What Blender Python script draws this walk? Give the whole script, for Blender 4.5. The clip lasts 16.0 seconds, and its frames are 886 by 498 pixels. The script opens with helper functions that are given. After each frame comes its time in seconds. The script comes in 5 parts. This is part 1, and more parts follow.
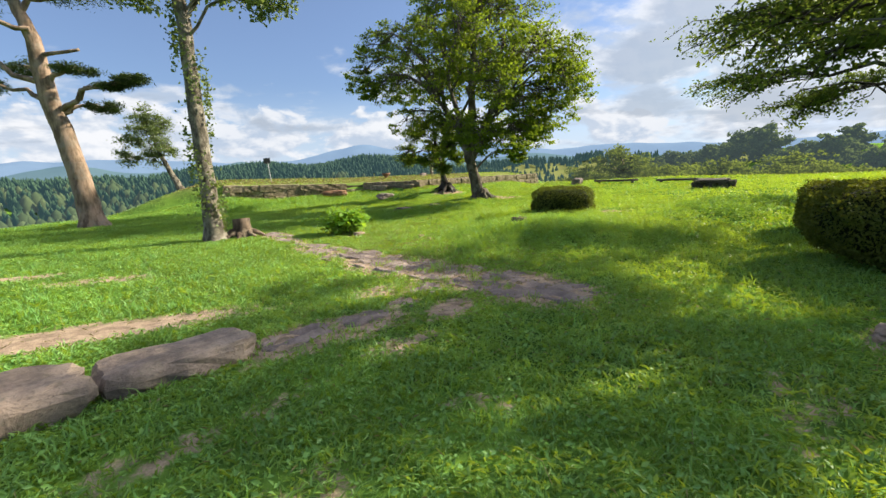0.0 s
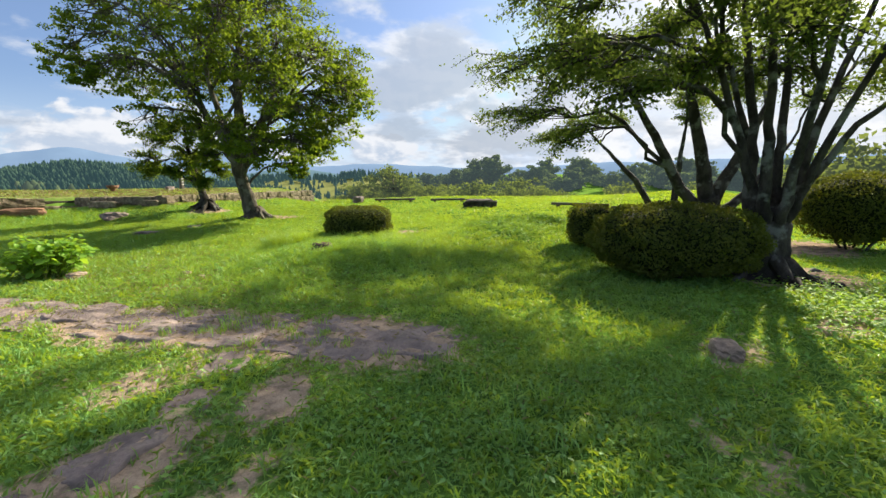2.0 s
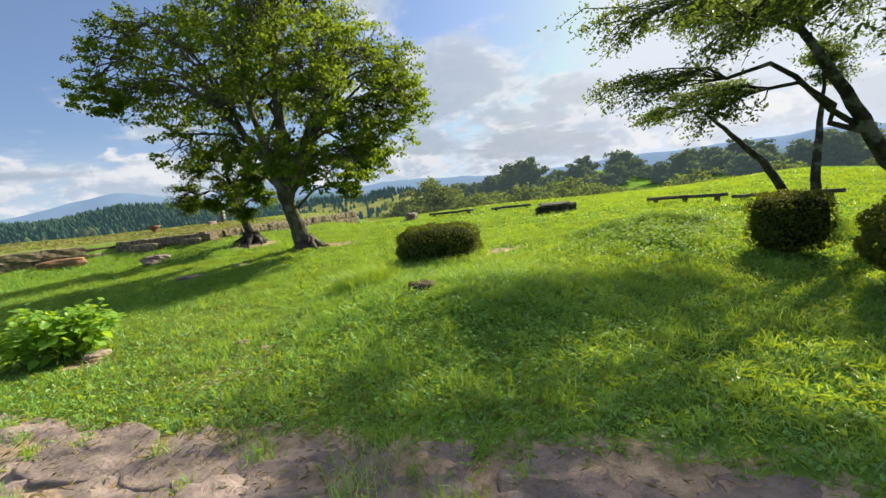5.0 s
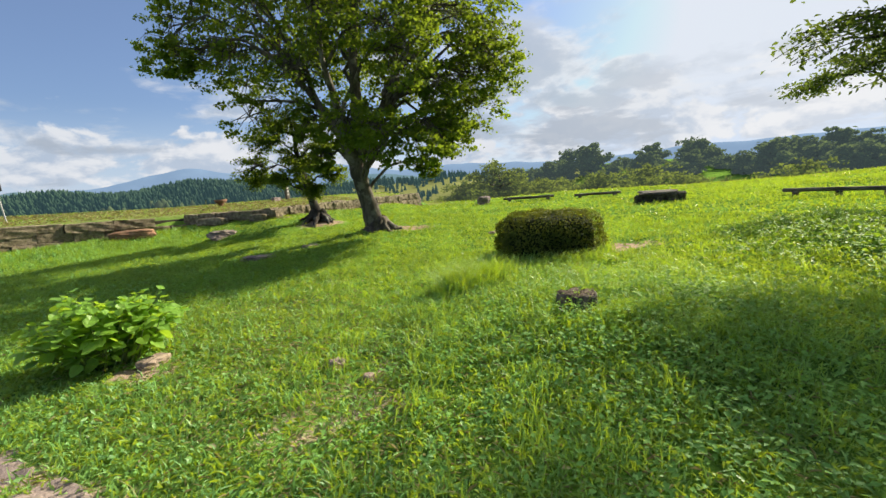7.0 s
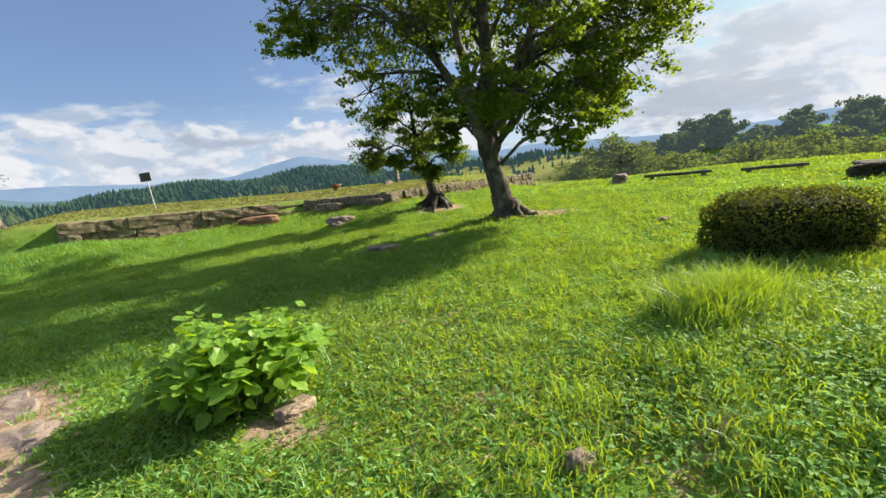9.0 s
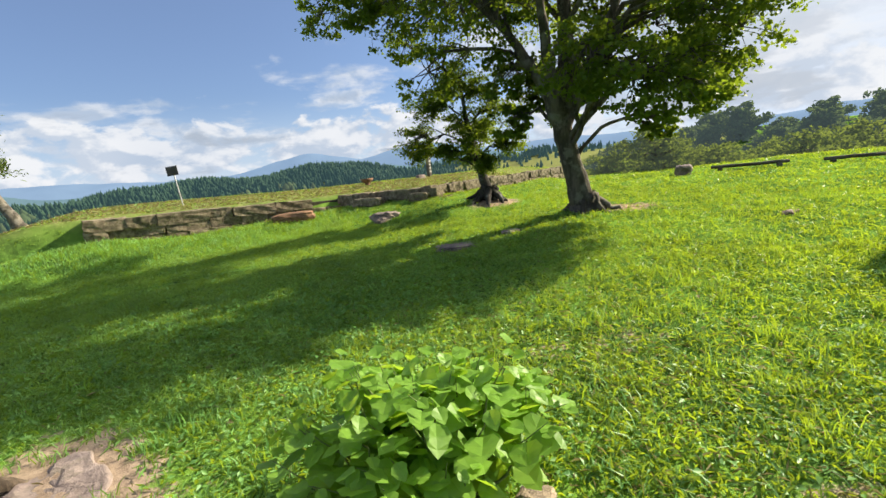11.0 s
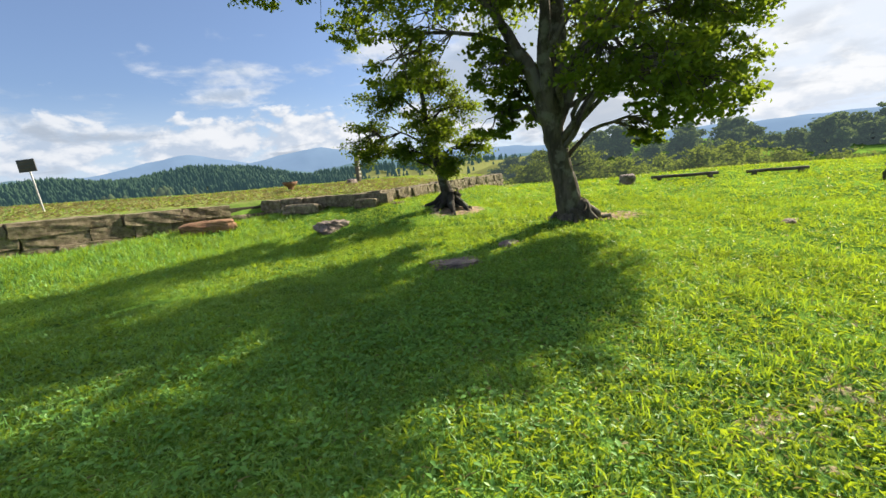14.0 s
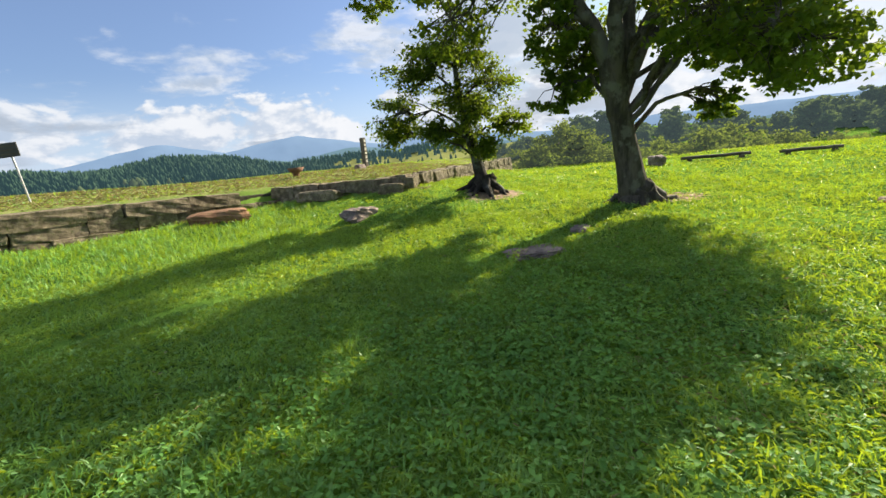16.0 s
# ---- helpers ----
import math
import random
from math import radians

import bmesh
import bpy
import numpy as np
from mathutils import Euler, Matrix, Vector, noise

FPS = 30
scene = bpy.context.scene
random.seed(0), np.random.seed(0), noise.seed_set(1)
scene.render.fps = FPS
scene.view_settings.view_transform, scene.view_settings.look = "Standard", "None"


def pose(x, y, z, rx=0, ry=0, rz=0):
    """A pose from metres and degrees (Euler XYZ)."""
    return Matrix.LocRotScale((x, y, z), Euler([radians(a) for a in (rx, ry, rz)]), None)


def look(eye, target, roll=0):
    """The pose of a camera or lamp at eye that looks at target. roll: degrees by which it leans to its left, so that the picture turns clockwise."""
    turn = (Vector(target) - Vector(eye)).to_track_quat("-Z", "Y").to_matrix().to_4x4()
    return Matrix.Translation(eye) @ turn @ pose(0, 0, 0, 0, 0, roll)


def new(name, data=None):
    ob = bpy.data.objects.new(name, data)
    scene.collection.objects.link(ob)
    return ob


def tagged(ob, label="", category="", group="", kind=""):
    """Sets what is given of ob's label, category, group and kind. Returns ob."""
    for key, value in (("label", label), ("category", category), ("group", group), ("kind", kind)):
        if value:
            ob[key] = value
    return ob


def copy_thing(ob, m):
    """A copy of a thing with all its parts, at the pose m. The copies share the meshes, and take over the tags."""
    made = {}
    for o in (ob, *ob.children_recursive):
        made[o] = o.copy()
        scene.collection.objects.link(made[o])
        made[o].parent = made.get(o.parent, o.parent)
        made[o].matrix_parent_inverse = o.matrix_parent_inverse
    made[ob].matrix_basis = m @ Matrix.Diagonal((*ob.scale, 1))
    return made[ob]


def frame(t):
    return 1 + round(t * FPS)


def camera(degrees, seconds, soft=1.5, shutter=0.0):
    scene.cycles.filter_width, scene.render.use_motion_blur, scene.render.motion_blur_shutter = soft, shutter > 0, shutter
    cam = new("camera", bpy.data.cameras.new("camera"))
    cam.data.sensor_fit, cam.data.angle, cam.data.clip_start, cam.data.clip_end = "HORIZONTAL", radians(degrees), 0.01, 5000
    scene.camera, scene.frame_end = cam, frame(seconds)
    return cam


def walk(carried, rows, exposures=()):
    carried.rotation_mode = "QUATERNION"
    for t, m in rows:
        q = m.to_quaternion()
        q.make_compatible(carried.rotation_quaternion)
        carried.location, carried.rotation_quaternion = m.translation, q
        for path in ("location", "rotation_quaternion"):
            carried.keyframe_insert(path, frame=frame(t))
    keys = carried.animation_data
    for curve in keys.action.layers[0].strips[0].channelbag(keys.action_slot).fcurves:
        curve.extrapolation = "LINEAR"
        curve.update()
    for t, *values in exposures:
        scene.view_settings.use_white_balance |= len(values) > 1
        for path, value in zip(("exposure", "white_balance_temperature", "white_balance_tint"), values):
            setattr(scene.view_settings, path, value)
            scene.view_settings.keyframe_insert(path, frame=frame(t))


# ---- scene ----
cam = camera(92.3, 16.0)
METRES, EYE, TILT, LEAN, TURN = 14.0, 1.5, 0.0, 0.0, -18.4
ROWS = [
    (0.0, 0.0, 0.0, 0.0, -0.43, -10.14, 2.38),
    (0.5, -0.0136, 0.0237, 0.0018, -10.11, -10.02, 1.64),
    (1.0, -0.0151, 0.0501, -0.0009, -18.82, -9.78, 0.88),
    (1.5, -0.0176, 0.0776, 0.0008, -26.06, -9.48, 0.22),
    (2.0, -0.0278, 0.1027, 0.003, -30.89, -8.73, 0.63),
    (2.5, -0.0284, 0.1318, 0.0022, -32.22, -8.05, 1.92),
    (3.0, -0.0307, 0.166, 0.0047, -31.46, -7.94, 3.44),
    (3.5, -0.0384, 0.1978, 0.0051, -30.49, -7.83, 4.63),
    (4.0, -0.0355, 0.235, 0.0044, -29.47, -7.54, 5.65),
    (6.5, -0.0472, 0.4072, 0.0042, -22.41, -7.63, 4.84),
    (7.0, -0.0545, 0.4426, 0.0031, -20.42, -8.54, 4.24),
    (7.5, -0.0603, 0.4809, 0.0011, -17.84, -9.55, 3.57),
    (8.0, -0.0647, 0.5159, 0.0044, -13.95, -9.77, 4.0),
    (8.5, -0.0805, 0.5422, 0.0083, -10.59, -9.71, 5.02),
    (9.0, -0.0955, 0.5731, 0.0056, -7.92, -9.93, 5.86),
    (9.5, -0.1161, 0.601, 0.0046, -6.49, -10.47, 6.23),
    (10.0, -0.1423, 0.6255, 0.0059, -6.14, -10.45, 6.21),
    (12.5, -0.2362, 0.7381, 0.0062, -13.5, -10.52, 5.34),
    (13.0, -0.2512, 0.7679, 0.006, -16.74, -11.16, 4.93),
    (13.5, -0.2635, 0.7856, 0.0101, -18.34, -11.2, 5.42),
    (14.0, -0.2812, 0.7962, 0.0086, -20.56, -10.56, 4.74),
    (14.5, -0.2973, 0.8135, 0.0069, -22.26, -9.81, 2.6),
    (15.0, -0.3161, 0.8391, 0.0065, -23.07, -10.13, 2.31),
    (15.5, -0.3365, 0.8593, 0.0053, -23.33, -11.05, 3.35),
    (16.0, -0.3495, 0.8877, 0.0052, -23.1, -12.34, 5.28),
]
walk(cam, [(t, pose(0, 0, EYE, TILT, LEAN, TURN) @ pose(METRES * x, METRES * y, METRES * z, 90 + pitch, roll, yaw)) for t, x, y, z, yaw, pitch, roll in ROWS],
     exposures=((0.0, 1.90), (3.0, 1.88), (4.2, 1.80), (6.5, 1.70), (8.0, 1.73), (10.0, 1.80), (12.5, 1.84), (16.0, 1.88)))

# ---- light ----
SUN_AZ, SUN_EL = 1.0, 31.5     # degrees: from +x towards +y, and above the horizon
sun_dir = Vector((math.cos(radians(SUN_EL)) * math.cos(radians(SUN_AZ)), math.cos(radians(SUN_EL)) * math.sin(radians(SUN_AZ)), math.sin(radians(SUN_EL))))
sun_data = bpy.data.lights.new("sun", "SUN")
sun_data.energy, sun_data.angle, sun_data.color = 3.05, radians(1.0), (1.0, 0.89, 0.66)
sun_lamp = new("sun", sun_data)
sun_lamp.matrix_world = look(sun_dir * 80, (0, 0, 0))


def link(tree, a, b):
    tree.links.new(a, b)


def node(tree, kind, **values):
    n = tree.nodes.new(kind)
    for key, value in values.items():
        n.inputs[key.replace("_", " ")].default_value = value
    return n


def maths(tree, op, a, b=None, c=None, clamp=False):
    n = tree.nodes.new("ShaderNodeMath")
    n.operation, n.use_clamp = op, clamp
    for i, v in enumerate((a, b, c)):
        if v is None:
            continue
        if isinstance(v, (int, float)):
            n.inputs[i].default_value = v
        else:
            link(tree, v, n.inputs[i])
    return n.outputs[0]


def smooth(tree, value, lo, hi, to_lo=0.0, to_hi=1.0):
    n = tree.nodes.new("ShaderNodeMapRange")
    n.interpolation_type = "SMOOTHSTEP"
    link(tree, value, n.inputs[0])
    for i, v in zip((1, 2, 3, 4), (lo, hi, to_lo, to_hi)):
        n.inputs[i].default_value = v
    return n.outputs[0]


def mix_rgb(tree, fac, a, b, blend="MIX"):
    n = tree.nodes.new("ShaderNodeMix")
    n.data_type, n.blend_type = "RGBA", blend
    for sock, v in ((n.inputs[0], fac), (n.inputs[6], a), (n.inputs[7], b)):
        if isinstance(v, (int, float)):
            sock.default_value = v
        elif isinstance(v, tuple):
            sock.default_value = (*v, 1)
        else:
            link(tree, v, sock)
    return n.outputs[2]


def make_world():
    w = bpy.data.worlds.new("sky")
    scene.world = w
    w.use_nodes = True
    t = w.node_tree
    t.nodes.clear()
    out = t.nodes.new("ShaderNodeOutputWorld")
    bg = t.nodes.new("ShaderNodeBackground")
    link(t, bg.outputs[0], out.inputs[0])
    sky = t.nodes.new("ShaderNodeTexSky")
    sky.sky_type, sky.sun_disc = "NISHITA", False
    sky.sun_elevation, sky.sun_rotation = radians(SUN_EL), radians(90 - SUN_AZ)
    sky.air_density, sky.dust_density, sky.ozone_density = 1.0, 1.4, 1.5
    tc = t.nodes.new("ShaderNodeTexCoord")
    sep = t.nodes.new("ShaderNodeSeparateXYZ")
    link(t, tc.outputs["Generated"], sep.inputs[0])
    x, y, z = sep.outputs
    # high cloud on a flat sheet overhead
    lift = maths(t, "ADD", maths(t, "MAXIMUM", z, 0.0), 0.16)
    sheet = t.nodes.new("ShaderNodeCombineXYZ")
    link(t, maths(t, "DIVIDE", x, lift), sheet.inputs[0])
    link(t, maths(t, "DIVIDE", y, lift), sheet.inputs[1])
    sheet.inputs[2].default_value = 3.7
    n1 = node(t, "ShaderNodeTexNoise", Scale=1.25, Detail=9.0, Roughness=0.56, Distortion=0.2)
    link(t, sheet.outputs[0], n1.inputs["Vector"])
    # heaped cloud standing on the horizon
    tall = t.nodes.new("ShaderNodeCombineXYZ")
    link(t, x, tall.inputs[0])
    link(t, y, tall.inputs[1])
    link(t, maths(t, "MULTIPLY", z, 1.7), tall.inputs[2])
    n2 = node(t, "ShaderNodeTexNoise", Scale=8.0, Detail=10.0, Roughness=0.55, Distortion=0.15)
    link(t, tall.outputs[0], n2.inputs["Vector"])
    n3 = node(t, "ShaderNodeTexNoise", Scale=3.1, Detail=6.0, Roughness=0.5)
    link(t, tall.outputs[0], n3.inputs["Vector"])
    sunward = t.nodes.new("ShaderNodeVectorMath")
    sunward.operation = "DOT_PRODUCT"
    link(t, tc.outputs["Generated"], sunward.inputs[0])
    sunward.inputs[1].default_value = sun_dir
    near_sun = smooth(t, sunward.outputs["Value"], 0.62, 1.0)
    aureole = smooth(t, sunward.outputs["Value"], 0.945, 1.0)
    # denser cloud added high up, out of view, to brighten the shadows
    overhead = smooth(t, z, 0.45, 0.8)
    bank = t.nodes.new("ShaderNodeVectorMath")
    bank.operation = "DOT_PRODUCT"
    link(t, tc.outputs["Generated"], bank.inputs[0])
    bank.inputs[1].default_value = (0.787, 0.585, 0.200)
    massed = smooth(t, bank.outputs["Value"], 0.962, 0.997)
    veil = maths(t, "ADD", n1.outputs[0], maths(t, "ADD", maths(t, "MULTIPLY", near_sun, 0.03), maths(t, "ADD", maths(t, "MULTIPLY", overhead, 0.22), maths(t, "MULTIPLY", massed, 0.19))))
    high = smooth(t, veil, 0.52, 0.63)
    heap = maths(t, "SUBTRACT", n2.outputs[0], maths(t, "MULTIPLY", maths(t, "ABSOLUTE", maths(t, "SUBTRACT", z, 0.085)), 2.9))
    low = smooth(t, heap, 0.335, 0.415)
    mask = maths(t, "MAXIMUM", maths(t, "MULTIPLY", high, 0.85), low)
    # sunlit tops, grey bases
    shifted = t.nodes.new("ShaderNodeVectorMath")
    shifted.operation = "ADD"
    link(t, tall.outputs[0], shifted.inputs[0])
    shifted.inputs[1].default_value = (0.012, -0.004, 0.022)
    n4 = node(t, "ShaderNodeTexNoise", Scale=8.0, Detail=10.0, Roughness=0.55, Distortion=0.15)
    link(t, shifted.outputs[0], n4.inputs["Vector"])
    relief = smooth(t, maths(t, "SUBTRACT", n2.outputs[0], n4.outputs[0]), -0.07, 0.07)
    lit = maths(t, "ADD", maths(t, "MULTIPLY", relief, 0.75), maths(t, "MULTIPLY", smooth(t, n3.outputs[0], 0.34, 0.62), 0.25))
    thick = maths(t, "MULTIPLY", smooth(t, veil, 0.60, 0.70), maths(t, "SUBTRACT", 1.0, maths(t, "MULTIPLY", overhead, 0.7)))
    tone = mix_rgb(t, lit, (1.5, 1.8, 2.25), (2.75, 2.8, 2.9))
    tone = mix_rgb(t, maths(t, "MULTIPLY", thick, 0.85), tone, (1.35, 1.55, 1.85))
    tone = mix_rgb(t, maths(t, "MULTIPLY", near_sun, 0.35), tone, (3.3, 3.3, 3.3))
    haze = smooth(t, z, 0.0, 0.20, 0.75, 0.12)
    clear = mix_rgb(t, 1.0, mix_rgb(t, 1.0, sky.outputs[0], (0.29, 0.345, 0.445), "MULTIPLY"), (2.6, 2.75, 3.0), "DARKEN")
    pale = mix_rgb(t, haze, clear, (2.15, 2.55, 3.15))
    glare = mix_rgb(t, aureole, (0.0, 0.0, 0.0), (16.0, 15.2, 14.0))
    link(t, mix_rgb(t, 1.0, mix_rgb(t, mask, pale, tone), glare, "ADD"), bg.inputs[0])
    bg.inputs[1].default_value = 0.092


make_world()


# ---- materials ----
def material(name, shade):
    m = bpy.data.materials.new(name)
    m.use_nodes = True
    t = m.node_tree
    t.nodes.clear()
    out = t.nodes.new("ShaderNodeOutputMaterial")
    link(t, shade(t), out.inputs[0])
    return m


def noise_of(t, scale, detail=6.0, rough=0.6, coords="Object", stretch=None):
    tc = t.nodes.new("ShaderNodeTexCoord")
    n = node(t, "ShaderNodeTexNoise", Scale=scale, Detail=detail, Roughness=rough)
    src = tc.outputs[coords]
    if stretch:
        mp = t.nodes.new("ShaderNodeMapping")
        mp.inputs["Scale"].default_value = stretch
        link(t, src, mp.inputs[0])
        src = mp.outputs[0]
    link(t, src, n.inputs["Vector"])
    return n.outputs[0]


def bump_of(t, height, strength, distance):
    b = node(t, "ShaderNodeBump", Strength=strength, Distance=distance)
    link(t, height, b.inputs["Height"])
    return b.outputs[0]


def surface(t, colour, rough=0.8, normal=None, spec=0.3):
    p = node(t, "ShaderNodeBsdfPrincipled", Roughness=rough)
    p.inputs["Specular IOR Level"].default_value = spec
    if isinstance(colour, tuple):
        p.inputs["Base Color"].default_value = (*colour, 1)
    else:
        link(t, colour, p.inputs["Base Color"])
    if normal is not None:
        link(t, normal, p.inputs["Normal"])
    return p.outputs[0]


def leafy(name, dark, light, through_col, share=0.45, rough=0.45, spec=0.35, patch=0.6, haze=None):
    """Leaf or blade: varies from piece to piece and from patch to patch, and lets light through."""
    def shade(t):
        geo = t.nodes.new("ShaderNodeNewGeometry")
        wide = noise_of(t, patch, 3.0)
        info = t.nodes.new("ShaderNodeObjectInfo")
        f = maths(t, "ADD", maths(t, "MULTIPLY", geo.outputs["Random Per Island"], 0.52), maths(t, "MULTIPLY", smooth(t, wide, 0.36, 0.64), 0.38))
        f = maths(t, "ADD", f, maths(t, "MULTIPLY", info.outputs["Random"], 0.12))
        col = mix_rgb(t, f, dark, light)
        body = surface(t, col, rough, spec=spec)
        tr = t.nodes.new("ShaderNodeBsdfTranslucent")
        link(t, mix_rgb(t, f, tuple(c * 0.7 for c in through_col), through_col), tr.inputs[0])
        mx = t.nodes.new("ShaderNodeMixShader")
        mx.inputs[0].default_value = share
        link(t, body, mx.inputs[1])
        link(t, tr.outputs[0], mx.inputs[2])
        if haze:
            # emission put in for haze: daylight scattered by a long way of air
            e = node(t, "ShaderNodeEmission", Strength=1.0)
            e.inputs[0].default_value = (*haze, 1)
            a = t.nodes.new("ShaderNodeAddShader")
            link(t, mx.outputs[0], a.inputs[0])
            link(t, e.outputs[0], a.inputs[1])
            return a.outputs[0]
        return mx.outputs[0]
    return material(name, shade)


def stony(name, a, b, c, scale=3.0, rough=0.9, bump=0.6, moss=0.0):
    def shade(t):
        big, fine = noise_of(t, scale, 8.0, 0.65), noise_of(t, scale * 11, 8.0, 0.7)
        col = mix_rgb(t, smooth(t, big, 0.35, 0.65), a, b)
        col = mix_rgb(t, maths(t, "MULTIPLY", smooth(t, fine, 0.5, 0.72), 0.7), col, c)
        info = t.nodes.new("ShaderNodeObjectInfo")
        col = mix_rgb(t, maths(t, "MULTIPLY", info.outputs["Random"], 0.35), col, tuple(v * 0.55 for v in a))
        if moss:
            spots = noise_of(t, scale * 2.3, 7.0, 0.7)
            col = mix_rgb(t, maths(t, "MULTIPLY", smooth(t, spots, 0.52, 0.66), moss), col, (0.10, 0.115, 0.035))
        tall = maths(t, "ADD", maths(t, "MULTIPLY", big, 0.8), maths(t, "MULTIPLY", fine, 0.35))
        return surface(t, col, rough, bump_of(t, tall, bump, 0.05), 0.25)
    return material(name, shade)


def barky(name, a, b, c, scale=5.0, stretch=(1, 1, 0.25), bump=0.8, blotch=0.0):
    def shade(t):
        ridge, fine = noise_of(t, scale, 7.0, 0.7, stretch=stretch), noise_of(t, scale * 7, 5.0, 0.7)
        col = mix_rgb(t, smooth(t, ridge, 0.38, 0.62), a, b)
        patchy = noise_of(t, scale * 0.6, 6.0, 0.6)
        col = mix_rgb(t, maths(t, "MULTIPLY", smooth(t, patchy, 0.52, 0.62), blotch), col, c)
        tall = maths(t, "ADD", ridge, maths(t, "MULTIPLY", fine, 0.3))
        return surface(t, col, 0.9, bump_of(t, tall, bump, 0.04), 0.2)
    return material(name, shade)


def ground_shade(t):
    geo = t.nodes.new("ShaderNodeNewGeometry")
    at = t.nodes.new("ShaderNodeAttribute")
    at.attribute_name = "bare"
    wide, mid, fine = noise_of(t, 0.5, 5.0), noise_of(t, 5.0, 7.0, 0.7), noise_of(t, 60.0, 5.0, 0.7)
    turf = mix_rgb(t, smooth(t, mid, 0.35, 0.65), (0.055, 0.11, 0.025), (0.13, 0.25, 0.045))
    turf = mix_rgb(t, smooth(t, wide, 0.4, 0.62), turf, (0.16, 0.29, 0.045))
    turf = mix_rgb(t, maths(t, "MULTIPLY", smooth(t, fine, 0.5, 0.7), 0.5), turf, (0.06, 0.11, 0.024))
    dry = t.nodes.new("ShaderNodeAttribute")
    dry.attribute_name = "dry"
    turf = mix_rgb(t, maths(t, "MULTIPLY", dry.outputs["Fac"], smooth(t, mid, 0.3, 0.6, 0.45, 0.9)), turf, (0.21, 0.20, 0.085))
    soil = mix_rgb(t, smooth(t, mid, 0.35, 0.65), (0.23, 0.17, 0.13), (0.46, 0.35, 0.26))
    soil = mix_rgb(t, maths(t, "MULTIPLY", smooth(t, fine, 0.45, 0.7), 0.6), soil, (0.15, 0.115, 0.09))
    edge = maths(t, "ADD", at.outputs["Fac"], maths(t, "MULTIPLY", maths(t, "SUBTRACT", mid, 0.5), 2.2))
    edge = maths(t, "ADD", edge, maths(t, "MULTIPLY", maths(t, "SUBTRACT", fine, 0.5), 0.8))
    col = mix_rgb(t, smooth(t, edge, 0.38, 0.72), turf, soil)
    tall = maths(t, "ADD", maths(t, "MULTIPLY", mid, 0.7), maths(t, "MULTIPLY", fine, 0.4))
    return surface(t, col, 1.0, bump_of(t, tall, 0.7, 0.05), 0.0)


M_ground = material("turf_and_soil", ground_shade)
M_grass = leafy("grass", (0.070, 0.20, 0.066), (0.22, 0.43, 0.125), (0.58, 0.70, 0.02), 0.36, 0.45, 0.35, 0.9)
M_tall = leafy("long_grass", (0.06, 0.19, 0.066), (0.19, 0.42, 0.12), (0.58, 0.74, 0.02), 0.38, 0.45, 0.35, 2.0)
M_straw = leafy("dry_stalks", (0.25, 0.21, 0.10), (0.42, 0.38, 0.19), (0.4, 0.34, 0.14), 0.3, 0.7, 0.2, 2.0)
M_weed = leafy("weed_leaves", (0.06, 0.17, 0.05), (0.20, 0.40, 0.10), (0.46, 0.68, 0.03), 0.38, 0.6, 0.15, 1.5)
M_maple = leafy("maple_leaves", (0.026, 0.056, 0.013), (0.080, 0.130, 0.024), (0.31, 0.42, 0.025), 0.45, 0.55, 0.15, 0.5)
M_cherry = leafy("cherry_leaves", (0.028, 0.055, 0.014), (0.075, 0.11, 0.025), (0.22, 0.30, 0.04), 0.40, 0.6, 0.12, 0.5)
M_azalea = leafy("azalea_leaves", (0.030, 0.058, 0.014), (0.125, 0.145, 0.030), (0.24, 0.26, 0.02), 0.30, 0.65, 0.1, 2.5)
M_broad = leafy("hibiscus_leaves", (0.09, 0.22, 0.035), (0.24, 0.42, 0.06), (0.46, 0.68, 0.04), 0.45, 0.45, 0.3, 2.0)
M_pine = leafy("pine_needles", (0.02, 0.045, 0.015), (0.055, 0.085, 0.03), (0.09, 0.14, 0.03), 0.25, 0.5, 0.3, 0.6)
M_willow = leafy("pale_leaves", (0.06, 0.10, 0.035), (0.15, 0.19, 0.075), (0.26, 0.34, 0.07), 0.4, 0.5, 0.3, 0.6)
# scrub, woods and conifers carry painted haze as their last colour
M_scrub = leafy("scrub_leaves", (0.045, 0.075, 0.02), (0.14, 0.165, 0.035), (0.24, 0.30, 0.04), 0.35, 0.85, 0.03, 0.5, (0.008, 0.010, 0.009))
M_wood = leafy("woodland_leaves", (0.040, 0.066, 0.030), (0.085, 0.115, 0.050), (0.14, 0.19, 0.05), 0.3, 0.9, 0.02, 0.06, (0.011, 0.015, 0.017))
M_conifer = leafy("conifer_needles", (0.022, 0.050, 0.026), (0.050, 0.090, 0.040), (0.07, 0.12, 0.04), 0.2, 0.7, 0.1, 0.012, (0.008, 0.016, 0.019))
M_bark_maple = barky("maple_bark", (0.05, 0.042, 0.034), (0.13, 0.11, 0.088), (0.24, 0.23, 0.19), 5.0, blotch=0.5)
M_bark_cherry = barky("cherry_bark", (0.022, 0.019, 0.017), (0.062, 0.054, 0.047), (0.26, 0.27, 0.25), 4.0, (1, 1, 0.6), 0.9, 0.5)
M_bark_pine = barky("pine_bark", (0.12, 0.085, 0.062), (0.31, 0.225, 0.17), (0.24, 0.21, 0.18), 4.0, (1, 1, 0.3), 1.0, 0.5)
M_bark_ivy = barky("grey_bark", (0.06, 0.052, 0.042), (0.19, 0.17, 0.138), (0.30, 0.28, 0.24), 6.0, (1, 1, 0.5), 0.9, 0.6)
M_rot = barky("rotten_wood", (0.045, 0.034, 0.026), (0.14, 0.105, 0.078), (0.28, 0.23, 0.17), 7.0, (1, 1, 0.2), 1.0, 0.4)
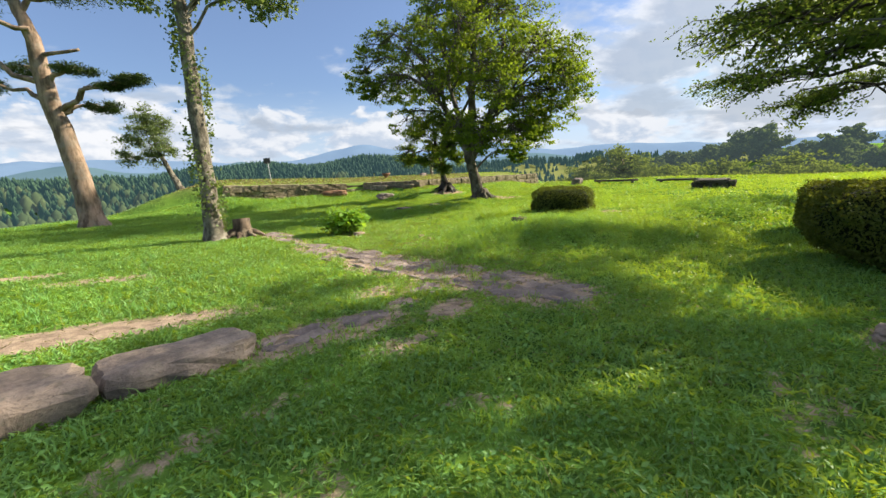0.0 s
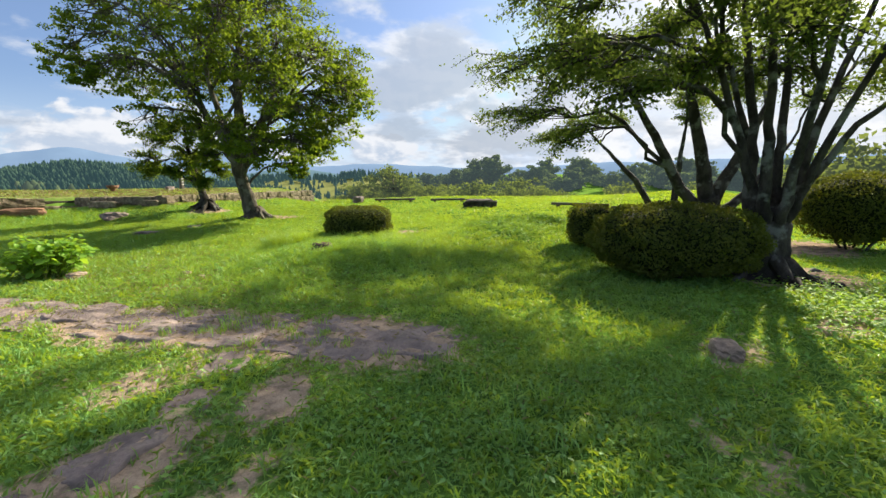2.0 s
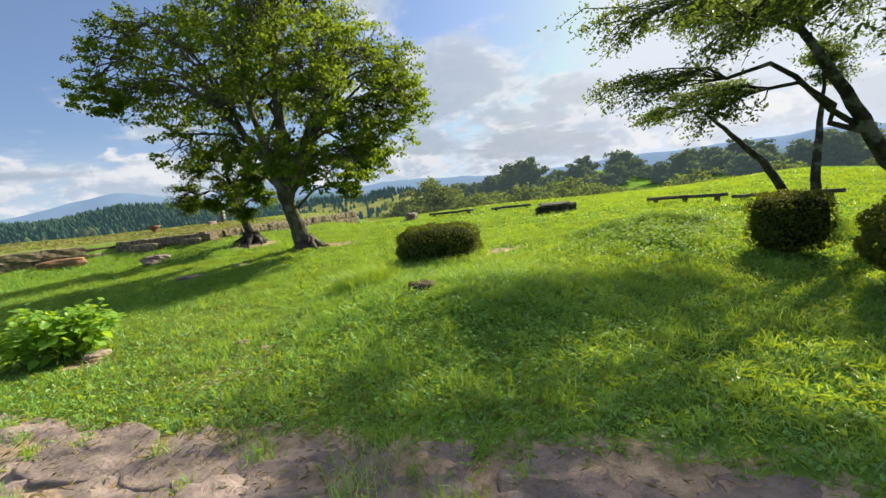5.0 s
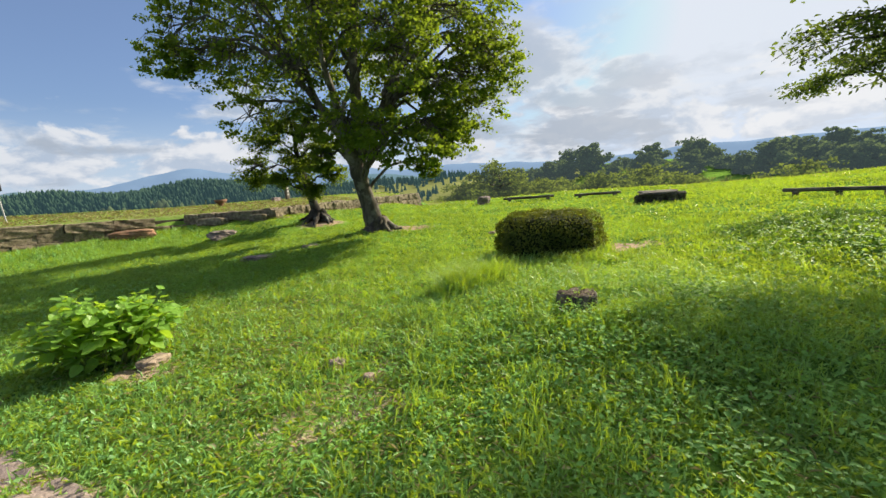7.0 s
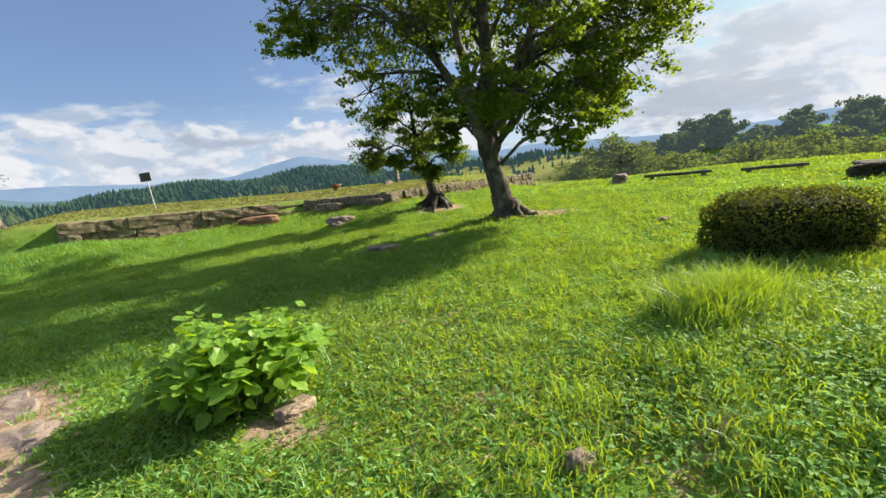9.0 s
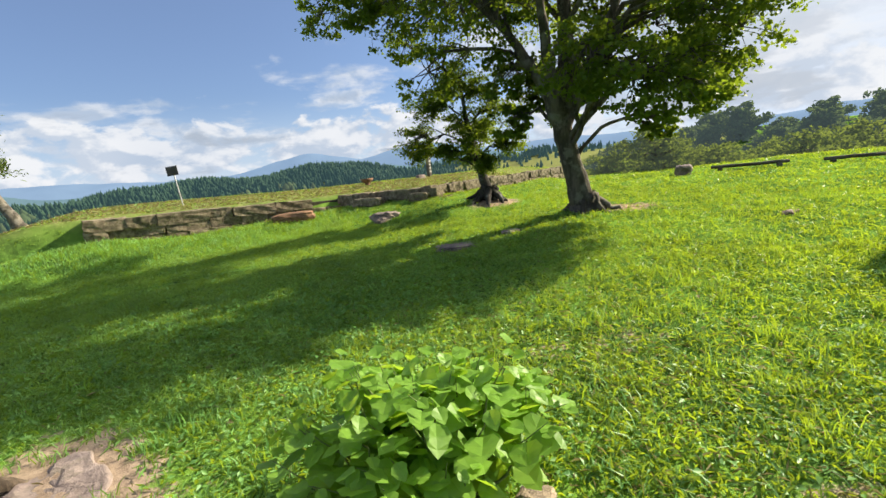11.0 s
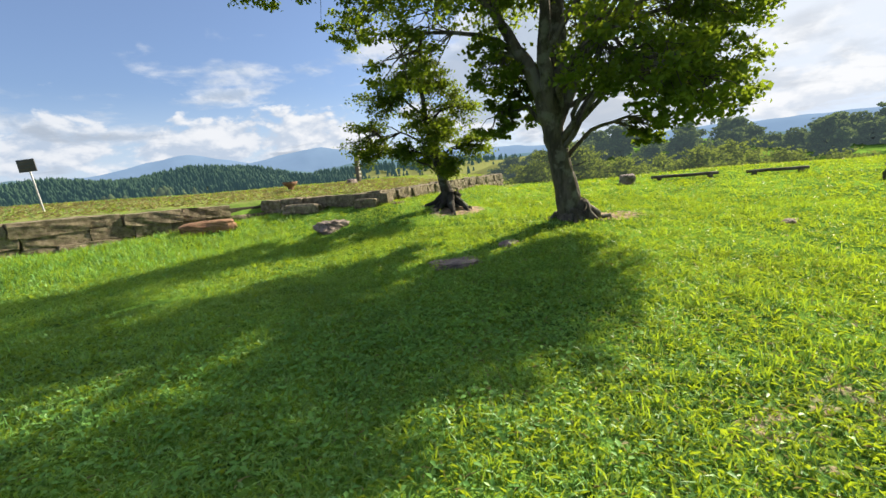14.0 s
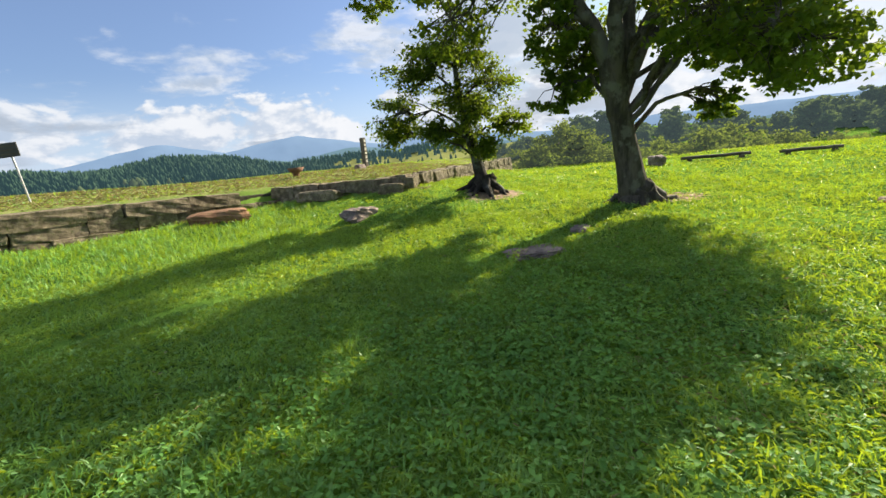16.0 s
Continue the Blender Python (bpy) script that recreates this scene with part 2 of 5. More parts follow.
M_rock = stony("path_rock", (0.17, 0.135, 0.130), (0.38, 0.30, 0.27), (0.11, 0.09, 0.09), 3.0, 0.9, 0.9, 0.25)
M_kerb = stony("pink_block", (0.19, 0.148, 0.125), (0.50, 0.38, 0.30), (0.095, 0.078, 0.07), 3.2, 0.9, 0.8, 0.2)
M_wall = stony("wall_stone", (0.13, 0.105, 0.073), (0.36, 0.295, 0.21), (0.075, 0.062, 0.046), 7.0, 0.95, 1.0, 0.8)
M_red = stony("iron_red_stone", (0.20, 0.105, 0.065), (0.33, 0.19, 0.12), (0.12, 0.075, 0.055), 3.0, 0.95, 0.9, 0.3)
M_joint = stony("wall_core", (0.05, 0.045, 0.035), (0.09, 0.08, 0.06), (0.04, 0.04, 0.02), 4.0, 0.95, 0.8, 0.5)
M_plank = barky("weathered_timber", (0.06, 0.052, 0.045), (0.15, 0.13, 0.11), (0.12, 0.11, 0.10), 6.0, (0.3, 1, 1), 0.7, 0.5)
M_metal = material("galvanised_pole", lambda t: surface(t, mix_rgb(t, noise_of(t, 20.0), (0.35, 0.36, 0.37), (0.5, 0.5, 0.5)), 0.5, None, 0.5))
M_panel = material("sign_back", lambda t: surface(t, mix_rgb(t, noise_of(t, 6.0), (0.045, 0.045, 0.05), (0.09, 0.09, 0.095)), 0.6, None, 0.4))
M_pale = material("pale_lettering", lambda t: surface(t, mix_rgb(t, noise_of(t, 9.0), (0.5, 0.48, 0.42), (0.62, 0.6, 0.54)), 0.8))
M_marker = barky("marker_timber", (0.10, 0.085, 0.07), (0.17, 0.15, 0.12), (0.2, 0.18, 0.15), 8.0, (1, 1, 0.2), 0.5, 0.3)


# air haze on far slopes is painted: a bluish base colour plus emission
def distance_shade(colour, haze_glow, strength):
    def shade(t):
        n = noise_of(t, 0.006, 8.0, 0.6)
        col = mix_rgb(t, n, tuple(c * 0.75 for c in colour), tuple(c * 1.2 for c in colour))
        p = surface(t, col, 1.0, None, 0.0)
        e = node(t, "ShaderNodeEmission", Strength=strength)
        e.inputs[0].default_value = (*haze_glow, 1)
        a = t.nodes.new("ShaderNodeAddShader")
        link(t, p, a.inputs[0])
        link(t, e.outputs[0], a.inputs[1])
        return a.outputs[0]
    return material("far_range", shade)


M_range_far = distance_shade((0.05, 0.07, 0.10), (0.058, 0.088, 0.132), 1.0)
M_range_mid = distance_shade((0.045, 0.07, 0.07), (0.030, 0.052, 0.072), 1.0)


# ---- building helpers ----
def mesh_of(name, verts, faces, mat, smooth_faces=False):
    """A mesh from arrays: verts (n, 3), and a list of face arrays, each (m, k)."""
    me = bpy.data.meshes.new(name)
    verts = np.asarray(verts, dtype=np.float32)
    faces = [np.asarray(f, dtype=np.int32) for f in (faces if isinstance(faces, list) else [faces]) if len(f)]
    loops = np.concatenate([f.ravel() for f in faces])
    totals = np.concatenate([np.full(len(f), f.shape[1], np.int32) for f in faces])
    me.vertices.add(len(verts))
    me.vertices.foreach_set("co", verts.ravel())
    me.loops.add(len(loops))
    me.loops.foreach_set("vertex_index", loops)
    me.polygons.add(len(totals))
    me.polygons.foreach_set("loop_start", np.concatenate(([0], np.cumsum(totals)[:-1])).astype(np.int32))
    me.polygons.foreach_set("loop_total", totals)
    if smooth_faces:
        me.polygons.foreach_set("use_smooth", np.ones(len(totals), bool))
    me.update()
    me.validate()
    if mat:
        me.materials.append(mat)
    return me


def child(name, me, parent, label=""):
    ob = new(name, me)
    ob.parent = parent
    return tagged(ob, label)


def empty(name, x, y, z, turn=0.0):
    ob = new(name)
    ob.matrix_world = pose(x, y, z, 0, 0, turn)
    return ob


def part(name, bm, mat, parent, label=""):
    me = bpy.data.meshes.new(name)
    bm.to_mesh(me)
    bm.free()
    me.materials.append(mat)
    return child(name, me, parent, label)


def s_step(a, b, x):
    t = np.clip((x - a) / (b - a), 0, 1)
    return t * t * (3 - 2 * t)


def hump(x, y, cx, cy, rx, ry=None, turn=0.0):
    c, s = math.cos(radians(turn)), math.sin(radians(turn))
    u, v = (x - cx) * c + (y - cy) * s, -(x - cx) * s + (y - cy) * c
    return np.exp(-(u / rx) ** 2 / 2 - (v / (ry or rx)) ** 2 / 2)


def rolling(x, y, size, seed=0.0):
    """Cheap smooth waves in place of noise, about -1 to 1."""
    a = np.sin(x / size * 1.7 + seed) * np.cos(y / size * 1.3 - seed * 2)
    b = np.sin(x / size * 3.1 - y / size * 2.3 + seed * 3)
    c = np.cos(x / size * 5.3 + y / size * 4.1 + seed)
    return a * 0.5 + b * 0.3 + c * 0.2


CORNER = (6.3, 22.8)                       # the platform's front corner


def behind_walls(x, y):
    right = -(x - CORNER[0]) * 0.438 + (y - CORNER[1]) * 0.899
    bastion = (x - 6.2) * 0.82 + (y - 22.83) * 0.57
    south = -(x - 3.9) * 0.176 + (y - 26.05) * 0.984
    return np.minimum(right, np.maximum(bastion, south))


def height(x, y):
    x, y = np.asarray(x, float), np.asarray(y, float)
    z = 0.038 * np.clip(np.minimum(x, 20) - 3.0, 0, None) * (0.1 + 0.9 * s_step(1, 8, y))
    z += 0.36 * s_step(18, 27, x) * s_step(-2, 4, y) * (1 - s_step(6, 12, y))
    z += 0.22 * s_step(14, 21, y) * s_step(-3, 6, x)
    z += 0.24 * hump(x, y, 4.9, 8.2, 1.2) + 0.24 * hump(x, y, 10, 7.3, 1.5, 1.0)
    z += 0.12 * hump(x, y, 7.5, 17.2, 1.2) + 0.20 * hump(x, y, 7.3, 20.9, 0.7)
    z -= 0.75 * s_step(0, 6, np.minimum(0.55 * x + 0.83 * y - 25.5, x - 12.5))
    s = behind_walls(x, y)
    z += 0.42 * s_step(-2.6, -0.1, s) * s_step(-9, -3, x) * (1 - s_step(7, 12, x) * 0.6) * (1.6 - 0.6 * s_step(-3.5, -1.0, x))
    top = 1.08 + 0.028 * np.clip(4 - x, 0, 8) + 0.07 * np.clip(s, 0, 4) + 0.02 * rolling(x, y, 2.0)
    deck = s_step(0.12, 0.4, s) * s_step(-9.5, -4.0, x) * (1 - s_step(16, 19, x))
    z = z * (1 - deck) + top * deck
    z += 0.018 * rolling(x, y, 0.9) + 0.012 * rolling(x, y, 0.37, 2.0)
    # the hilltop ends and the valley begins
    out = np.maximum.reduce([0.55 * x + 0.83 * y - 41, x - 34, -x - 19 - 0.05 * y, y - 44, -y - 30, np.minimum(-0.885 * (x + 11.3) + 0.466 * (y - 21.5), y - 12)])
    low = -24 + 19 * s_step(0.15, 0.8, x / (np.abs(y) + 1 + np.abs(x) * 0.3))
    far = s_step(0, 26, out)
    r = np.hypot(x, y)
    z = z * (1 - far) + low * far
    z += far * (35 * hump(x, y, 78, 405, 70, 60, -8) + 13 * hump(x, y, -45, 392, 60, 55, 0) + 24 * hump(x, y, -170, 340, 95, 60, 25) + 26 * hump(x, y, 330, 640, 220, 80, -25))
    z += far * (6 * rolling(x, y, 60) * s_step(40, 200, r) + 9 * hump(x, y, 120, 60, 40, 60))
    return z


def z_at(x, y):
    return float(height(x, y))


PATCHES = (  # bare earth: x, y, half length, half width, turn, how bare
    (-2.3, 5.2, 1.5, 0.33, 5, 1.0), (1.5, 4.3, 0.42, 0.24, 50, 0.9), (0.5, 8.9, 1.3, 0.5, 117, 0.8), (1.6, 6.7, 1.9, 0.6, 117, 0.95),
    (2.6, 4.9, 1.1, 0.65, 117, 1.0), (0.15, 4.15, 1.0, 0.36, 18, 0.85), (0.75, 3.55, 0.45, 0.22, 25, 0.6), (-0.4, 11.4, 1.0, 0.28, -60, 0.9), (1.3, 10.95, 0.35, 0.18, -35, 0.8),
    (3.2, 9.2, 0.5, 0.3, 20, 0.5), (2.3, 8.9, 0.55, 0.35, 10, 0.5), (8.2, 10.3, 0.9, 0.35, -40, 0.9), (4.6, 1.9, 0.5, 0.3, 0, 0.55),
    (8.3, 16.8, 0.8, 0.45, -20, 0.8), (7.3, 20.6, 0.7, 0.5, 0, 1.0), (6.4, 1.0, 0.9, 0.25, -20, 0.8), (8.6, 1.6, 0.9, 0.8, 0, 1.0),
    (12.5, 1.4, 1.3, 0.8, 0, 0.9), (-0.1, 1.9, 0.35, 0.2, 40, 0.55), (-3.2, 8.2, 0.9, 0.3, -10, 0.7), (2.9, 1.6, 0.6, 0.3, 30, 0.45), (2.5, 12.4, 0.35, 0.25, 20, 0.45), (3.2, 12.2, 0.45, 0.25, -15, 0.42),
    (2.6, 10.4, 0.3, 0.2, 10, 0.42), (2.65, 8.6, 0.3, 0.18, 60, 0.5), (-4.5, 9.2, 0.7, 0.25, 5, 0.8), (-0.95, 2.5, 0.35, 0.16, 30, 0.6), (-0.3, 2.9, 0.3, 0.14, 20, 0.55), (1.0, 5.4, 0.5, 0.3, 20, 0.7),
    (1.0, 2.4, 0.3, 0.16, -30, 0.5), (0.1, 1.2, 0.3, 0.15, 10, 0.5), (-0.75, 12.6, 0.85, 0.42, 115, 1.0))


def bare(x, y):
    b = np.zeros_like(x)
    for cx, cy, a, w, turn, k in PATCHES:
        b = np.maximum(b, k * np.clip(1.6 * hump(x, y, cx, cy, a * 0.75, w * 0.75, turn), 0, 1))
    return b


def dried(x, y):
    """Where the turf is thin and yellowed: on the platform."""
    return s_step(0.2, 0.6, behind_walls(x, y)) * s_step(-10, -5, x)


# ---- the ground: one sheet from the feet to the horizon ----
def spread(lo, hi, step, reach, growth):
    core = list(np.arange(lo, hi, step))
    d, s = [], step
    while sum(d) < reach:
        s *= growth
        d.append(s)
    steps = np.cumsum(d)
    return np.array(list(lo - steps[::-1]) + core + list(core[-1] + steps))


gx, gy = spread(-8, 20, 0.17, 4700, 1.10), spread(-4, 30, 0.17, 4700, 1.10)
GX, GY = np.meshgrid(gx, gy)
GZ = height(GX, GY)
index = np.arange(GX.size).reshape(GX.shape)
quads = np.stack([index[:-1, :-1], index[:-1, 1:], index[1:, 1:], index[1:, :-1]], -1).reshape(-1, 4)
ground_mesh = mesh_of("ground", np.stack([GX, GY, GZ], -1).reshape(-1, 3), quads, M_ground, True)
bare_layer = ground_mesh.attributes.new("bare", "FLOAT", "POINT")
bare_layer.data.foreach_set("value", bare(GX, GY).ravel().astype(np.float32))
dry_layer = ground_mesh.attributes.new("dry", "FLOAT", "POINT")
dry_layer.data.foreach_set("value", dried(GX, GY).ravel().astype(np.float32))
tagged(new("ground", ground_mesh), "mown hilltop turf with worn bare earth patches, falling away to a valley", "ground", kind="structure")

rng = np.random.default_rng(7)


# ---- blades and leaves as arrays ----
def blades(x, y, tall, wide, lean, seed):
    """Bent blades of grass, 5 corners and 3 triangles each, rooted on the ground."""
    r = np.random.default_rng(seed)
    n = len(x)
    z = height(x, y) - 0.01
    a, b = r.uniform(0, 2 * np.pi, n), r.uniform(0, 2 * np.pi, n)
    side = np.stack([np.cos(a), np.sin(a), np.zeros(n)], -1) * (wide / 2)[:, None]
    bend = np.stack([np.cos(b), np.sin(b), np.zeros(n)], -1) * (tall * lean * r.uniform(0.3, 1.3, n))[:, None]
    root = np.stack([x, y, z], -1)
    up = np.zeros((n, 3))
    up[:, 2] = tall
    v = np.stack([root - side, root + side, root + up * 0.55 + bend * 0.32 + side * 0.8, root + up * 0.55 + bend * 0.32 - side * 0.8,
                  root + up * (1 - 0.25 * lean)[:, None] + bend], 1)
    i = np.arange(n)[:, None] * 5
    return v.reshape(-1, 3), [np.concatenate([i + 0, i + 1, i + 2, i + 3], 1), np.concatenate([i + 3, i + 2, i + 4], 1)]


def leaves(centres, size, seed, up=0.6, ratio=0.55, out=None):
    """Pointed folded leaves (6 corners, 4 triangles) at the centres, facing roughly upwards."""
    r = np.random.default_rng(seed)
    n = len(centres)
    size = np.broadcast_to(size, n) * r.uniform(0.65, 1.3, n)
    nor = r.normal(size=(n, 3))
    nor /= np.linalg.norm(nor, axis=1, keepdims=True)
    nor = nor * (1 - up) + np.array([0, 0, up])
    if out is not None:
        nor = nor + out
    nor /= np.linalg.norm(nor, axis=1, keepdims=True) + 1e-9
    t = np.cross(nor, r.normal(size=(n, 3)))
    t /= np.linalg.norm(t, axis=1, keepdims=True) + 1e-9
    b = np.cross(nor, t)
    L, W = (size[:, None] * t), (size * ratio)[:, None] * b * 0.5
    fold = nor * (size * 0.10)[:, None]
    v = np.stack([centres - L * 0.5, centres - L * 0.05 - W + fold, centres + L * 0.5 - fold * 1.2, centres - L * 0.05 + W + fold], 1)
    i = np.arange(n)[:, None] * 4
    return v.reshape(-1, 3), [np.concatenate([i, i + 1, i + 2], 1), np.concatenate([i, i + 2, i + 3], 1)]


def tube(points, radii, sides=8, wobble=0.0, seed=0):
    """A tapered, slightly knobbly round bar along the points."""
    r = np.random.default_rng(seed)
    p, rad = np.asarray(points, float), np.asarray(radii, float)
    d = np.gradient(p, axis=0)
    d /= np.linalg.norm(d, axis=1, keepdims=True) + 1e-9
    ref = np.array([0.31, 0.95, 0.05])
    u = np.cross(d, ref)
    u /= np.linalg.norm(u, axis=1, keepdims=True) + 1e-9
    w = np.cross(d, u)
    a = np.linspace(0, 2 * np.pi, sides, endpoint=False)
    k = 1 + wobble * (0.6 * np.sin(a * 3 + r.uniform(0, 6))[None] + r.uniform(-0.5, 0.5, (len(p), sides)))
    ring = p[:, None] + (rad[:, None] * k)[..., None] * (np.cos(a)[None, :, None] * u[:, None] + np.sin(a)[None, :, None] * w[:, None])
    idx = np.arange(len(p) * sides).reshape(len(p), sides)
    nxt = np.roll(idx, -1, axis=1)
    f = np.stack([idx[:-1], nxt[:-1], nxt[1:], idx[1:]], -1).reshape(-1, 4)
    return ring.reshape(-1, 3), f, idx[-1][None, :]


def joined(pieces):
    vs, fs, base = [], {}, 0
    for v, faces in pieces:
        vs.append(v)
        for f in faces:
            fs.setdefault(f.shape[1], []).append(f + base)
        base += len(v)
    return np.concatenate(vs), [np.concatenate(f) for f in fs.values()]


def bent(a, b, sag, n=7, seed=0, crook=0.0):
    """A curved run of points from a to b, rising first (sag above 0) and crooked."""
    r = np.random.default_rng(seed)
    a, b = np.asarray(a, float), np.asarray(b, float)
    t = np.linspace(0, 1, n)[:, None]
    p = a + (b - a) * t
    p[:, 2] += (sag * np.sin(np.pi * t[:, 0])) * np.linalg.norm(b - a)
    p[1:-1] += r.normal(size=(n - 2, 3)) * crook * np.linalg.norm(b - a)
    return p


def grow(name, base, trunks, blobs, bark, leaf_mat, leaf_size, per_blob, seed, label, category="tree", group="", sprays=16, flat=0.62,
         limb_r=0.11, ratio=0.55, up=0.45, droop=0.0, leaf_ratio=None, spray_r=0.30, sides=9, limb_from=0.45, kind="", along=False, reach=0.0, twiggy=True):
    """A tree: trunks (each a run of points with radii), limbs that reach for the crown's clumps, twigs and leaves.
    blobs: x, y, z, radius of each clump, from the tree's base."""
    r = np.random.default_rng(seed)
    top = tagged(empty(name, *base), label, category, group, kind)
    starts = []
    for k, (pts, rad) in enumerate(trunks):
        fine_t = np.linspace(0, len(pts) - 1, 4 * len(pts))
        pp = np.stack([np.interp(fine_t, range(len(pts)), [q[i] for q in pts]) for i in range(3)], -1)
        pp[1:-1] += r.normal(size=(len(pp) - 2, 3)) * 0.012
        rr = np.interp(fine_t, range(len(rad)), rad)
        v, f, cap = tube(pp, rr, 14, 0.10, seed + k)
        child("trunk", mesh_of("trunk", v, [f, cap], bark, True), top)
        n0 = int(len(pp) * limb_from)
        starts += [(p, q) for p, q in zip(pp[n0:], rr[n0:])]
    crown, twigs = [], []
    for k, (bx, by, bz, br) in enumerate(blobs):
        c = np.array([bx, by, bz])
        cost = [np.linalg.norm(c - p) + 1.3 * max(0, p[2] - bz + 0.35 * np.hypot(bx - p[0], by - p[1])) for p, q in starts]
        p0, q0 = starts[int(np.argmin(cost))]
        run = bent(p0, c, 0.10 + droop * 0.5, 8, seed * 31 + k, 0.035)
        rr = np.linspace(min(q0 * 0.75, limb_r * (0.6 + br * 0.35)), 0.018, 8)
        v, f, cap = tube(run, rr, sides, 0.05, seed + k)
        child("limb", mesh_of("limb", v, [f, cap], bark, True), top)
        d = r.normal(size=(sprays, 3))
        d /= np.linalg.norm(d, axis=1, keepdims=True)
        rad = br * r.uniform(0.35, 1.0, sprays) ** 0.6
        ends = c + d * rad[:, None] * np.array([1, 1, flat])
        ends[:, 2] -= droop * rad * 0.5
        away = np.array([bx, by, 0.0]) / (math.hypot(bx, by) + 0.3)
        ends += away * (reach * br * r.uniform(0.2, 1.0, sprays))[:, None]
        per = max(3, per_blob // sprays)
        for j, e in enumerate(ends):
            s0 = run[r.integers(4, 8)]
            twig = bent(s0, e, 0.08, 4, seed + k * 99 + j, 0.05)
            v, f, cap = tube(twig, np.linspace(0.016, 0.004, 4), 4)
            if twiggy:
                twigs.append((v, [f]))
            if along:
                u = 3 * r.uniform(0.3, 1.0, per) ** 0.7
                on = np.stack([np.interp(u, range(4), twig[:, i]) for i in range(3)], -1)
                on += r.normal(size=(per, 3)) * br * spray_r * np.array([1, 1, 0.45]) * (0.4 + 0.25 * u)[:, None]
                crown.append(leaves(on, leaf_size, seed * 7 + k * 50 + j, up, ratio))
        if not along:
            pts = np.repeat(ends, per, axis=0) + r.normal(size=(sprays * per, 3)) * br * spray_r * np.array([1, 1, 0.45])
            crown.append(leaves(pts, leaf_size, seed * 7 + k, up, ratio))
    v, f = joined(crown)
    tagged(child("crown", mesh_of("crown", v, f, leaf_mat), top), kind="stuff")
    if twiggy:
        v, f = joined(twigs)
        tagged(child("branchwork", mesh_of("branchwork", v, f, bark), top), kind="stuff")
    return top


def ring_blobs(seed, n, radius, low, high, size, squash=1.0, core=0.35):
    """Clumps spread through a round crown, fuller to the outside."""
    r = np.random.default_rng(seed)
    got = []
    for k in range(n):
        a = k * 2.39996 + r.uniform(-0.3, 0.3)
        h = (k + 0.5) / n
        profile = math.sin(math.pi * (0.18 + 0.74 * h)) ** 0.7
        d = radius * profile * r.uniform(core, 1.0)
        got.append((d * math.cos(a), d * math.sin(a) * squash, low + (high - low) * h + r.uniform(-0.3, 0.3), size * r.uniform(0.7, 1.2)))
    return got


def rock(name, x, y, sx, sy, sz, mat, label, category="stone", group="", turn=0.0, sink=0.25, seed=0, rough=0.12, tilt=0.0, square=5.0, cuts=7):
    """A worn stone: a block with broken, uneven edges and chipped faces, sunk a little into the ground."""
    bm = bmesh.new()
    bmesh.ops.create_cube(bm, size=2.0)
    bmesh.ops.subdivide_edges(bm, edges=bm.edges[:], cuts=cuts, use_grid_fill=True)
    off = Vector((seed * 3.1, seed * 1.7, seed))
    for v in bm.verts:
        d = v.co.normalized()
        k = sum(abs(c) ** square for c in d) ** (-1 / square)
        q = d * 1.6 + off
        k *= 1 + rough * (1.6 * noise.noise(q) + 0.9 * noise.noise(q * 2.7) + 0.5 * noise.noise(q * 6.1))
        v.co = Vector((d.x * k * sx / 2, d.y * k * sy / 2, d.z * k * sz / 2))
    me = bpy.data.meshes.new(name)
    bm.to_mesh(me)
    bm.free()
    me.materials.append(mat)
    ob = new(name, me)
    ob.matrix_world = pose(x, y, z_at(x, y) + sz * (0.5 - sink), tilt, 0, turn)
    return tagged(ob, label, category, group)


def box(bm, m, sx, sy, sz, bevel=0.01, rough=0.0, seed=0.0):
    """A block with eased, slightly uneven edges, added to bm at the pose m."""
    made = bmesh.ops.create_cube(bm, size=1.0)["verts"]
    for v in made:
        v.co = Vector((v.co.x * sx, v.co.y * sy, v.co.z * sz))
    if bevel:
        got = bmesh.ops.bevel(bm, geom=list({e for v in made for e in v.link_edges}), offset=bevel, segments=1, affect="EDGES")
        made = list({v for f in got["faces"] for v in f.verts} | {v for v in made if v.is_valid})
    for v in made:
        if rough:
            v.co += Vector(noise.noise_vector(v.co * 5 + Vector((seed, seed, seed)))) * rough
    bmesh.ops.transform(bm, matrix=m, verts=made)
    return bm


